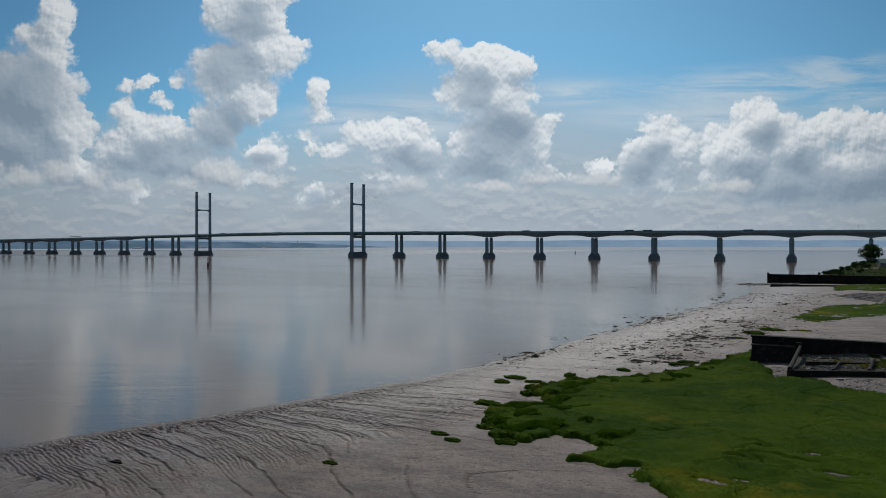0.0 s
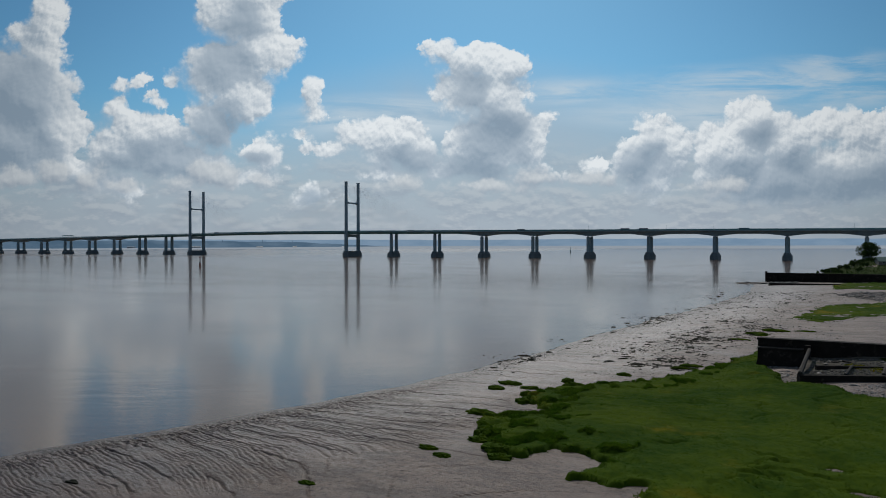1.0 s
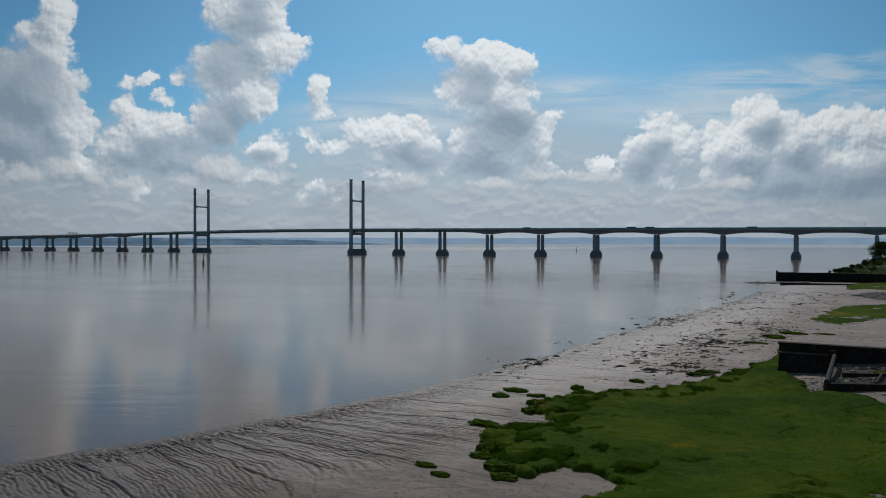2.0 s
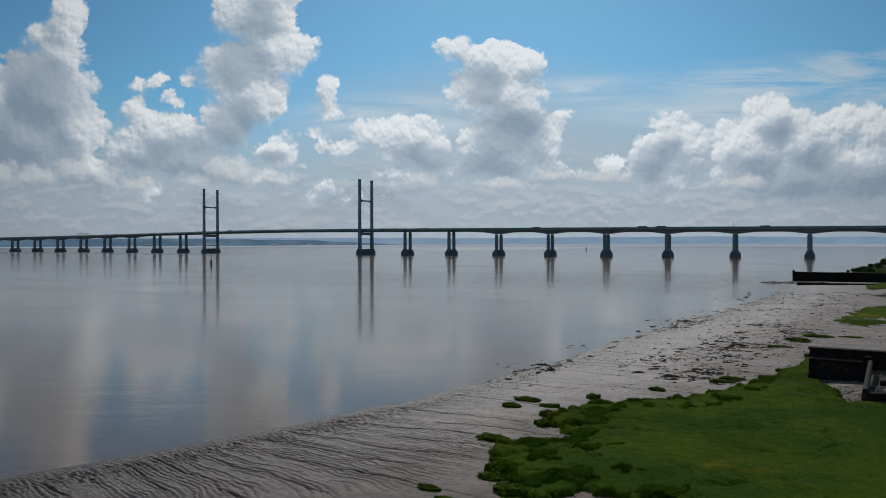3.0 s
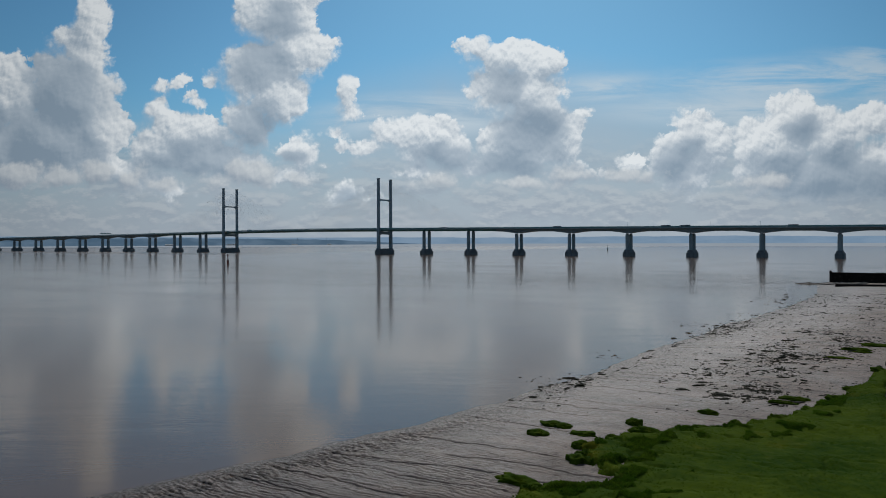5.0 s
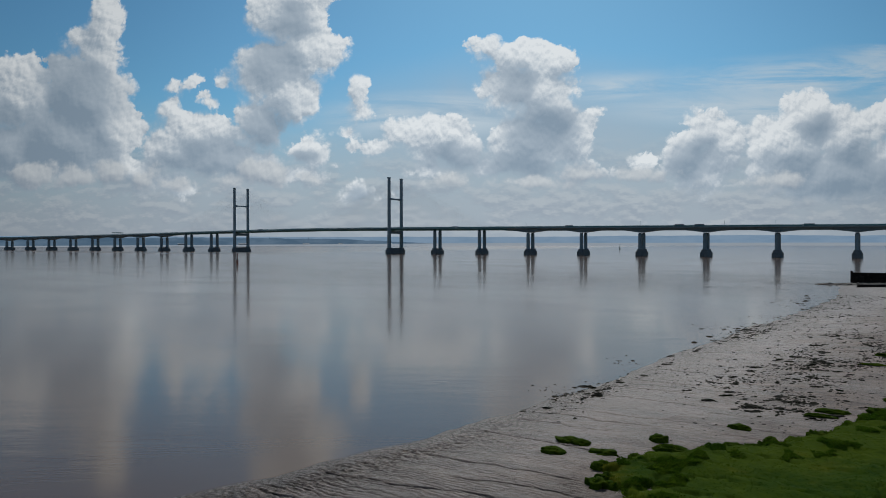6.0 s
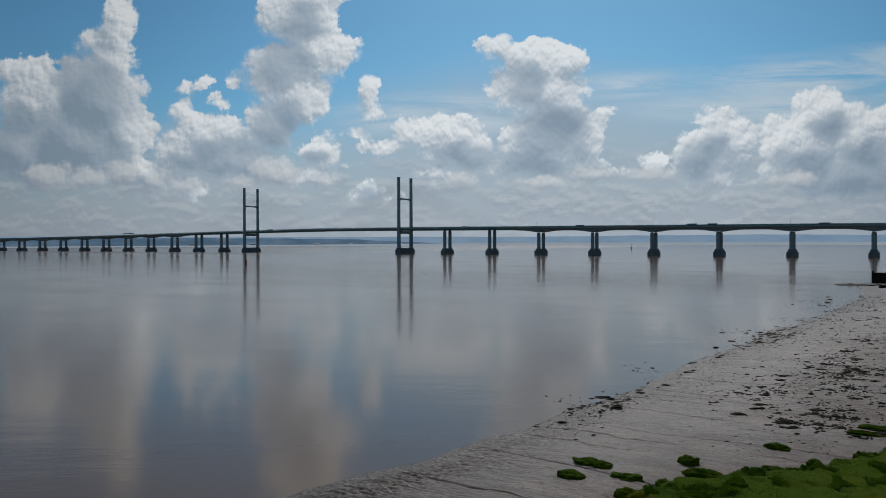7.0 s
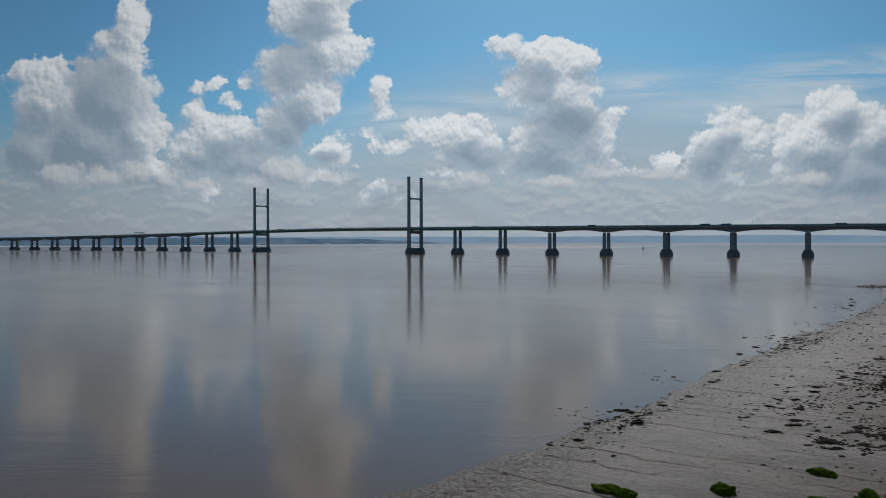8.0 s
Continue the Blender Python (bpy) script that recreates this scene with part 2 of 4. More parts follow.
DOCK_SILT = surface("dark dock silt", [(0.045, 0.042, 0.035), (0.100, 0.092, 0.078), (0.045, 0.058, 0.024)], rough=(0.85, 1.0), size=2.0, fine=9, bump=1.0, spec=0.05, bump_size=2.0)
PALE_STONE = surface("pale shore rubble", [(0.13, 0.122, 0.115), (0.22, 0.205, 0.19), (0.07, 0.065, 0.06)], size=0.9, fine=8, bump=0.6, island=0.4)
DOCK_STONE = surface("broken dock stones", [(0.085, 0.078, 0.066), (0.15, 0.137, 0.117), (0.05, 0.05, 0.04)], size=0.9, fine=8, bump=0.5, island=0.4, spec=0.2)
WEED = surface("wet black bladderwrack", [(0.008, 0.009, 0.006), (0.022, 0.021, 0.014), (0.014, 0.017, 0.008)], rough=(0.75, 0.95), size=0.5, fine=8, bump=0.8, spec=0.06)
GRASS = surface("salt marsh turf", [(0.014, 0.040, 0.0026), (0.050, 0.078, 0.004), (0.100, 0.094, 0.006)], rough=(0.9, 1.0), size=13, fine=20, blot=0.9, bump=0.35, spec=0.03)
BLADE = surface("salt marsh grass blades", [(0.014, 0.042, 0.003), (0.056, 0.086, 0.005), (0.122, 0.110, 0.007)], rough=(0.9, 1.0), size=13, fine=20, blot=0.9, bump=0, island=0.10, spec=0.03, thin=0.78)
PURSLANE = surface("dark sea purslane leaves", [(0.026, 0.070, 0.005), (0.056, 0.098, 0.008)], rough=(0.85, 0.95), size=2.5, fine=6, bump=0, island=0.3, spec=0.04, thin=0.65)
LEAF = surface("dark green leaves", [(0.020, 0.042, 0.010), (0.042, 0.072, 0.018)], rough=(0.8, 0.9), size=3, fine=4, bump=0, island=0.35, spec=0.05, thin=0.3)
ROUGH = surface("rough headland turf", [(0.016, 0.028, 0.006), (0.034, 0.050, 0.010), (0.05, 0.055, 0.018)], rough=(0.9, 1.0), size=8, fine=14, bump=0.9, spec=0.03)
BARK = surface("bark", [(0.06, 0.05, 0.04), (0.1, 0.085, 0.07)], size=0.5, fine=6, bump=0.6)
BRICK = surface("weathered rendered wall", [(0.12, 0.11, 0.10), (0.17, 0.16, 0.145)], size=2, fine=14)
GREEN_ROOF = surface("green sheet roof", [(0.05, 0.10, 0.075), (0.075, 0.13, 0.10)], rough=(0.45, 0.6), size=2, fine=12, bump=0.2)
SLATE = surface("dark slate roof", [(0.04, 0.042, 0.047), (0.07, 0.07, 0.075)], size=1.2, fine=9)
GLASS = surface("dark window glass", [(0.02, 0.024, 0.03), (0.03, 0.035, 0.04)], rough=(0.05, 0.1), size=2, bump=0)
WHITE = surface("white painted panel", [(0.55, 0.56, 0.57), (0.66, 0.66, 0.66)], rough=(0.4, 0.55), size=2, bump=0.05)
# far sheds: distance haze is mixed into this base colour as blue
PALE_PANEL = surface("pale cladding tinted haze blue", [(0.24, 0.28, 0.31), (0.30, 0.34, 0.37)], rough=(0.6, 0.8), size=6, bump=0.05)
LORRY_BLUE = surface("dark blue lorry curtain", [(0.03, 0.045, 0.08), (0.045, 0.06, 0.10)], rough=(0.4, 0.6), size=1.5, bump=0.1)
RUBBER = surface("black rubber", [(0.015, 0.015, 0.015), (0.03, 0.03, 0.03)], size=0.4, bump=0.2)
RUST = surface("faded red beacon paint", [(0.16, 0.03, 0.025), (0.09, 0.02, 0.018), (0.05, 0.03, 0.025)], size=1.2, fine=10)


def mud_material():
    m = bpy.data.materials.new("wet tidal mud")
    m.use_nodes = True
    g = Graph(m.node_tree)
    at = g.node("ShaderNodeTexCoord").outputs["Object"]
    split = g.node("ShaderNodeSeparateXYZ")
    g.put(split.inputs[0], at)
    high = g.math("ADD", split.outputs[2], g.math("MULTIPLY_ADD", g.noise(at, 0.09, 4, 0.6), 1.1, -0.55))
    inland = g.span(high, 0.55, 1.25)
    broad = g.span(g.noise(g.scaled(at, (0.6, 1.0, 1.0)), 0.12, 4, 0.6), 0.3, 0.7)
    grain = g.noise(at, 2.2, 6, 0.7)
    grey = g.mix(broad, (0.078, 0.054, 0.044, 1), (0.112, 0.081, 0.068, 1))
    brown = g.mix(broad, (0.116, 0.084, 0.068, 1), (0.166, 0.123, 0.102, 1))
    col = g.mix(inland, grey, brown)
    col = g.mix(1.0, col, g.span(grain, 0.25, 0.75, 0.78, 1.15), "MULTIPLY")
    tracks = g.noise(g.scaled(g.vec("ADD", at, (2.0, 8.0, 0.0)), (0.5, 1.0, 1.0)), 0.32, 6, 0.7)
    col = g.mix(1.0, col, g.span(tracks, 0.34, 0.62, 0.55, 1.10), "MULTIPLY")
    # dark damp grit
    grit = g.span(g.noise(g.vec("ADD", at, (9.0, 4.0, 0.0)), 2.4, 6, 0.78), 0.50, 0.62)
    col = g.mix(g.math("MULTIPLY", grit, g.math("MULTIPLY_ADD", inland, 0.20, 0.55)), col, (0.058, 0.047, 0.040, 1))
    # coarse dark grit where the tide has just left
    brink = g.math("MULTIPLY", g.span(split.outputs[2], 0.62, 0.10), g.span(g.noise(at, 2.4, 4, 0.7), 0.46, 0.54))
    col = g.mix(g.math("MULTIPLY", brink, 0.85), col, (0.034, 0.028, 0.024, 1))
    b = g.node("ShaderNodeBsdfPrincipled")
    g.put(b.inputs["Base Color"], col)
    wet = g.math("MULTIPLY_ADD", inland, 0.20, 0.46)
    g.put(b.inputs["Roughness"], g.math("ADD", wet, g.span(grain, 0.3, 0.7, -0.06, 0.1)))
    pits = g.math("MAXIMUM", brink, g.math("MULTIPLY", grit, 0.7))
    g.put(b.inputs["Specular IOR Level"], g.math("MULTIPLY", g.math("MULTIPLY_ADD", inland, -0.22, 0.60), g.math("MULTIPLY_ADD", pits, -0.75, 1.0)))
    bn = g.node("ShaderNodeBump")
    bn.inputs["Strength"].default_value, bn.inputs["Distance"].default_value = 1.0, 0.24
    g.put(bn.inputs["Height"], g.math("MULTIPLY_ADD", grain, 0.55, g.math("MULTIPLY", g.noise(at, 8.0, 5, 0.75), 0.5)))
    g.put(b.inputs["Normal"], bn.outputs[0])
    out = g.node("ShaderNodeOutputMaterial")
    g.put(out.inputs[0], b.outputs[0])
    return m


def water_material():
    m = bpy.data.materials.new("silty estuary water")
    m.use_nodes = True
    g = Graph(m.node_tree)
    at = g.node("ShaderNodeTexCoord").outputs["Object"]
    b = g.node("ShaderNodeBsdfPrincipled")
    broad = g.noise(g.scaled(at, (0.35, 1.0, 1.0)), 0.012, 4, 0.6)
    g.put(b.inputs["Base Color"], g.mix(g.span(broad, 0.3, 0.7), (0.112, 0.071, 0.043, 1), (0.134, 0.088, 0.056, 1)))
    calm = g.noise(g.scaled(at, (0.5, 1.0, 1.0)), 0.02, 4, 0.6)
    smooth = g.span(calm, 0.35, 0.7, 0.098, 0.125)
    b.inputs["IOR"].default_value = 1.333
    b.inputs["Specular IOR Level"].default_value = 0.52
    turned = g.node("ShaderNodeMapping")
    turned.inputs["Rotation"].default_value = (0, 0, radians(-33))
    g.put(turned.inputs["Vector"], at)
    ripple = g.noise(g.scaled(turned.outputs[0], (0.26, 1.0, 1.0)), 1.3, 4, 0.6)
    swell = g.noise(g.scaled(turned.outputs[0], (0.30, 1.0, 1.0)), 0.24, 4, 0.55)
    bn = g.node("ShaderNodeBump")
    bn.inputs["Distance"].default_value = 0.06
    # a lane of wind-ruffled water under the far viaduct
    place = g.node("ShaderNodeSeparateXYZ")
    g.put(place.inputs[0], g.vec("ADD", at, g.vec("MULTIPLY_ADD", g.noise(at, 0.006, 3, 0.6, True), (220, 160, 0), (-110, -80, 0))))
    lane = g.math("MULTIPLY", g.span(place.outputs[1], -300, -180), g.span(place.outputs[0], -150, -520))
    g.put(b.inputs["Roughness"], g.math("MULTIPLY_ADD", lane, 0.12, smooth))
    g.put(bn.inputs["Strength"], g.math("MULTIPLY_ADD", lane, 0.35, g.span(calm, 0.46, 0.68, 0.10, 0.46)))
    roll = g.noise(g.scaled(turned.outputs[0], (0.10, 1.0, 1.0)), 0.05, 3, 0.5)
    g.put(bn.inputs["Height"], g.math("ADD", g.math("MULTIPLY_ADD", roll, 7.0, ripple), g.math("MULTIPLY", swell, 2.4)))
    g.put(b.inputs["Normal"], bn.outputs[0])
    out = g.node("ShaderNodeOutputMaterial")
    g.put(out.inputs[0], b.outputs[0])
    return m


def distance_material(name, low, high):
    """A glowing far backdrop; the haze of the air is put into its colour."""
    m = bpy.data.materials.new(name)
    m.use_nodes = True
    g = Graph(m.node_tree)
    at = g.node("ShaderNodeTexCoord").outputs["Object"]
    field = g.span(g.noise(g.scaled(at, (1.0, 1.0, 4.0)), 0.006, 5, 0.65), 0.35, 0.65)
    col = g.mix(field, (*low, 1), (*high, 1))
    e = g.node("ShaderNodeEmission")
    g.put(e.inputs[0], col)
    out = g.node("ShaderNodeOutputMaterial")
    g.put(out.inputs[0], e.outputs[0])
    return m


MUD, WATER = mud_material(), water_material()
# haze painted on the far land as a blue glow
FAR_HILL = distance_material("far hills with painted haze glow", (0.165, 0.255, 0.365), (0.20, 0.29, 0.40))
NEAR_HILL = distance_material("far shore with painted haze glow", (0.066, 0.118, 0.180), (0.105, 0.165, 0.235))
# added strip: its glow carries the tone of water near the horizon
WATER_STRIP = distance_material("pale glow standing in for far water", (0.27, 0.312, 0.36), (0.285, 0.327, 0.375))


# ================= building helpers =================
def link(name, bm, material, parent=None, label="", smooth=False):
    me = bpy.data.meshes.new(name)
    bm.to_mesh(me)
    bm.free()
    me.materials.append(material)
    if smooth:
        for f in me.polygons:
            f.use_smooth = True
    ob = new(name, me)
    if parent:
        ob.parent = parent
    if label:
        ob["label"] = label
    return ob


def part(name, bm, material, parent, label="", smooth=False):
    return link(name, bm, material, parent, label, smooth)


def sheet(name, verts, faces, material, smooth=True):
    me = bpy.data.meshes.new(name)
    verts, faces = np.asarray(verts, np.float32), np.asarray(faces, np.int32)
    k = faces.shape[1]
    me.vertices.add(len(verts))
    me.vertices.foreach_set("co", verts.ravel())
    me.loops.add(faces.size)
    me.loops.foreach_set("vertex_index", faces.ravel())
    me.polygons.add(len(faces))
    me.polygons.foreach_set("loop_start", np.arange(0, faces.size, k, dtype=np.int32))
    me.polygons.foreach_set("use_smooth", np.full(len(faces), smooth))
    me.update(calc_edges=True)
    me.validate()
    me.materials.append(material)
    return new(name, me)


def empty(name, at=(0, 0, 0)):
    ob = new(name)
    ob.location = at
    return ob


def prism(bm, outline, z0, z1, top=1.0, centre=(0, 0), bevel=0.0):
    """A block on an outline of x, y; top: how far the upper outline is drawn in."""
    cx, cy = centre
    lo = [bm.verts.new((x, y, z0)) for x, y in outline]
    hi = [bm.verts.new((cx + (x - cx) * top, cy + (y - cy) * top, z1)) for x, y in outline]
    faces = [bm.faces.new(lo[::-1]), bm.faces.new(hi)]
    n = len(outline)
    for i in range(n):
        faces.append(bm.faces.new((lo[i], lo[(i + 1) % n], hi[(i + 1) % n], hi[i])))
    if bevel:
        edges = {e for f in faces for e in f.edges}
        bmesh.ops.bevel(bm, geom=list(edges), offset=bevel, segments=1, affect="EDGES", profile=0.5)
    return bm


def rect(x0, x1, y0, y1):
    return [(x0, y0), (x1, y0), (x1, y1), (x0, y1)]


def oval(cx, cy, a, b, n=12):
    return [(cx + a * math.cos(2 * math.pi * i / n), cy + b * math.sin(2 * math.pi * i / n)) for i in range(n)]


def lozenge(hx, hy, nose):
    """A block with pointed ends that part the stream."""
    return [(-hx, -hy), (0, -hy - nose), (hx, -hy), (hx, hy), (0, hy + nose), (-hx, hy)]


def rod(bm, a, b, r0, r1=None, n=6):
    r1 = r0 if r1 is None else r1
    a, b = Vector(a), Vector(b)
    turn = (b - a).to_track_quat("Z", "Y").to_matrix()
    rings = []
    for p, r in ((a, r0), (b, r1)):
        rings.append([bm.verts.new(p + turn @ Vector((r * math.cos(2 * math.pi * i / n), r * math.sin(2 * math.pi * i / n), 0))) for i in range(n)])
    for i in range(n):
        bm.faces.new((rings[0][i], rings[0][(i + 1) % n], rings[1][(i + 1) % n], rings[1][i]))
    bm.faces.new(rings[0][::-1]), bm.faces.new(rings[1])
    return bm


# ---- noise for the lie of the land ----
def lattice(ix, iy, seed):
    h = (ix.astype(np.int64) * 374761393 + iy.astype(np.int64) * 668265263 + seed * 974634777) & 0xFFFFFFFF
    h = ((h ^ (h >> 13)) * 1274126177) & 0xFFFFFFFF
    return ((h ^ (h >> 16)) & 0xFFFF) / 65535.0


def vnoise(x, y, seed=0):
    ix, iy = np.floor(x), np.floor(y)
    fx, fy = x - ix, y - iy
    fx, fy = fx * fx * fx * (fx * (fx * 6 - 15) + 10), fy * fy * fy * (fy * (fy * 6 - 15) + 10)
    a, b = lattice(ix, iy, seed), lattice(ix + 1, iy, seed)
    c, d = lattice(ix, iy + 1, seed), lattice(ix + 1, iy + 1, seed)
    return (a + (b - a) * fx) * (1 - fy) + (c + (d - c) * fx) * fy


def fbm(x, y, seed=0, octaves=4, gain=0.5):
    total, amp, norm = 0.0, 1.0, 0.0
    for i in range(octaves):
        total = total + amp * vnoise(x * 2 ** i + 13.7 * i, y * 2 ** i + 7.1 * i, seed + i)
        norm, amp = norm + amp, amp * gain
    return total / norm


def step(v, lo, hi):
    t = np.clip((v - lo) / (hi - lo), 0, 1)
    return t * t * (3 - 2 * t)


def inside(px, py, poly):
    """Distance to the outline of a plan, above nought inside it."""
    best, odd = np.full(px.shape, 1e9), np.zeros(px.shape, bool)
    n = len(poly)
    for i in range(n):
        (x0, y0), (x1, y1) = poly[i], poly[(i + 1) % n]
        dx, dy = x1 - x0, y1 - y0
        t = np.clip(((px - x0) * dx + (py - y0) * dy) / (dx * dx + dy * dy), 0, 1)
        best = np.minimum(best, np.hypot(px - x0 - t * dx, py - y0 - t * dy))
        if dy:
            cross = ((y0 > py) != (y1 > py)) & (px < dx * (py - y0) / dy + x0)
            odd ^= cross
    return np.where(odd, best, -best)


# ================= the land =================
# The water's edge: y, x
SHORE_Y = [-2600, -1300, -1110, -1094, -1076, -1062, -1050, -1036, -1022, -1010, -990, -966, -946, -910, -866, -800, -765, -700, -686, -670, -620, -560, -480, 200, 1200]
SHORE_X = [560, 640, 693, 699, 704.5, 709, 713, 716.5, 718.5, 719.8, 721.5, 721.8, 723.5, 725, 730, 733.5, 732.5, 727, 722, 735, 757, 766, 778, 900, 1000]
HEADLAND = [(747, -677), (756, -655), (764, -620), (772, -575), (780, -520), (800, -430), (1000, 0), (1500, 0), (1500, -677)]


def land(x, y):
    """Height of the ground."""
    d = x - np.interp(y, SHORE_Y, SHORE_X) + 3.0 * (fbm(x * 0.11, y * 0.11, 5) - 0.5)
    z = np.where(d > 0, 0.046 * d - 0.00045 * np.minimum(d, 50) ** 2, 0.05 * d)
    z = np.clip(z, -8, 1.5)
    z = z + 0.25 * (fbm(x * 0.05, y * 0.05, 8) - 0.5) * step(d, 0, 12)
    # the headland beyond the far wall
    e = inside(x, y, HEADLAND) if np.ndim(x) else 0
    hill = 2.2 + 3.0 * step(e, -2, 5) + 6.0 * step(x, 752, 784) * step(y, -676, -600)
    z = np.where(e > -2, z + (hill - z) * step(e, -2, 3), z)
    z = z + 0.95 * step(x, 757, 769) * step(y, -1034, -1012) * (1 - step(y, -994, -984))
    # runnels that drain down the mud
    bare = step(d, 0.4, 4) * (1 - step(d, 44, 58)) * step(y, -1400, -1200) * (1 - step(y, -860, -780))
    near = 1 - step(y, -1048, -1015)
    low = 1 - step(d + 8 * (fbm(x * 0.05, y * 0.05, 23) - 0.5), 25, 34)
    # long narrow gullies that wander down to the water, one by one
    tilt = np.interp(y, [-1100, -1078, -1062, -1040], [0.26, 0.24, 0.06, 0.0])
    lie = y + tilt * (x - 712) + 0.012 * np.maximum(x - 716, 0) ** 2 * step(-y, 1066, 1080)
    q1 = lie + 4.5 * (fbm(x * 0.035, y * 0.06, 31, 3) - 0.5) + 1.9 * (fbm(x * 0.20, y * 0.2, 33, 5, 0.6) - 0.5)
    row = np.floor(q1 / 3.7)
    off = np.abs(q1 / 3.7 - row - 0.5) * 3.7
    runs = step(fbm(x * 0.055 + 3.1 * row, row * 7.7, 35, 2), 0.40, 0.56)
    gully = (1 - step(off, 0.02, 0.07 + 0.16 * fbm(x * 0.3, y * 0.3, 36))) * runs
    # close fine furrows between them
    q = lie + 2.6 * (fbm(x * 0.05, y * 0.07, 41, 3) - 0.5) + 0.85 * (fbm(x * 0.24, y * 0.22, 44, 3) - 0.5)
    q = q + 0.52 * (fbm(x * 0.9, y * 0.9, 47, 3) - 0.5)
    thread = np.floor(q / 0.52)
    fr = np.abs(q / 0.52 - thread - 0.5) * 2
    furrow = (1 - step(fr, 0.05, 0.40)) * step(fbm(x * 0.11 + 5.3 * thread, thread * 3.3, 48, 3), 0.34, 0.52)
    south = 1 - step(y + 6 * (fbm(x * 0.07, y * 0.07, 49) - 0.5), -1060, -1040)
    z = z - bare * (0.20 + 0.06 * near) * gully * (0.65 + 0.35 * low)
    z = z + bare * low * (0.10 + 0.20 * near + 0.70 * south) * (0.03 * step(fr, 0.3, 1.0) - 0.15 * furrow)
    # clods along the water's edge, and a fine unevenness all over
    z = z + bare * 0.48 * (1 - step(d, 3, 10)) * near * (fbm(x * 1.5, y * 2.4, 52, 3) - 0.5)
    z = z + bare * (0.09 + 0.07 * low) * (fbm(x * 1.3, y * 1.6, 51, 4, 0.6) - 0.5)
    return z


def stations(pairs):
    """Grid lines: from each value to the next at that pitch."""
    out = []
    for (a, pitch), (b, _) in zip(pairs, pairs[1:]):
        out.append(np.arange(a, b - 1e-6, pitch))
    return np.concatenate(out + [np.array([pairs[-1][0]])])


def grid_faces(nx, ny):
    i = np.arange(nx * ny).reshape(ny, nx)
    return np.stack([i[:-1, :-1], i[:-1, 1:], i[1:, 1:], i[1:, :-1]], -1).reshape(-1, 4)


gx = stations([(-4200, 400), (200, 60), (680, 4), (696, 0.27), (745, 0.45), (764, 0.8), (800, 4), (900, 40), (1300, 300), (5300, 1)])
gy = stations([(-4000, 300), (-1300, 20), (-1120, 2), (-1098, 0.085), (-1030, 0.13), (-985, 0.30), (-860, 0.9), (-660, 3), (-400, 40), (0, 400), (3600, 1)])
X, Y = np.meshgrid(gx, gy)
ground = sheet("ground", np.stack([X, Y, land(X, Y)], -1).reshape(-1, 3), grid_faces(len(gx), len(gy)), MUD)
tagged(ground, "grey-brown tidal mud scored by drainage runnels", "mudflat", kind="structure")

wx_, wy_ = stations([(-4300, 500), (5200, 1)]), stations([(-4000, 500), (3650, 1)])
X, Y = np.meshgrid(wx_, wy_)
water = sheet("water", np.stack([X, Y, np.zeros_like(X)], -1).reshape(-1, 3), grid_faces(len(wx_), len(wy_)), WATER)
tagged(water, "calm silty estuary water mirroring the clouds", "water", kind="structure")


# bare wet hollows in the turf: x, y, half widths
HOLLOWS = [(778.6, -1061.6, 1.0, 0.40), (776.6, -1055.4, 0.7, 0.30), (771.7, -1067.9, 0.8, 0.4), (769.4, -1069.6, 1.0, 0.5)]


def marsh_rise(x, y, poly, lift, ragged=1.6):
    e = inside(x, y, poly) + ragged * 2.2 * (fbm(x * 0.45, y * 0.45, 61, 5, 0.65) - 0.5) + 0.9 * (fbm(x * 1.5, y * 1.5, 64, 3) - 0.5)
    sunk = 1.0
    for hx, hy, hw, hl in HOLLOWS:
        sunk = np.minimum(sunk, 0.22 + 0.78 * step(np.hypot(x - hx, y - hy), 0.5, 4.5))
        e = np.minimum(e, 1.5 * (np.hypot((x - hx) / hw, (y - hy) / hl) - 1 + 2.6 * (fbm(x * 1.1, y * 1.3, 66, 3) - 0.5)) * hl)
    lump = 0.85 * (fbm(x * 0.13, y * 0.13, 71) - 0.5) + 0.40 * (fbm(x * 0.33, y * 0.33, 73) - 0.5) + 0.26 * (fbm(x * 0.8, y * 0.8, 72) - 0.5)
    lump = lump + 1.35 * (fbm(x * 0.6, y * 0.6, 75) - 0.42) * np.exp(-np.maximum(e, 0) / 3.2)
    crease = (1 - step(np.abs(fbm(x * 0.11, y * 0.16, 77, 4) - 0.5), 0.0, 0.020)) * step(fbm(x * 0.09, y * 0.09, 78), 0.46, 0.58)
    lump = lump - 0.5 * crease
    return e, land(x, y) + np.where(e > 0, sunk * (lift * step(e, 0, 0.55) * (0.8 + 0.2 * step(e, 0, 5)) + lump * step(e, 0, 2.0)), -0.5 * step(-e, 0, 0.4) - 0.05)


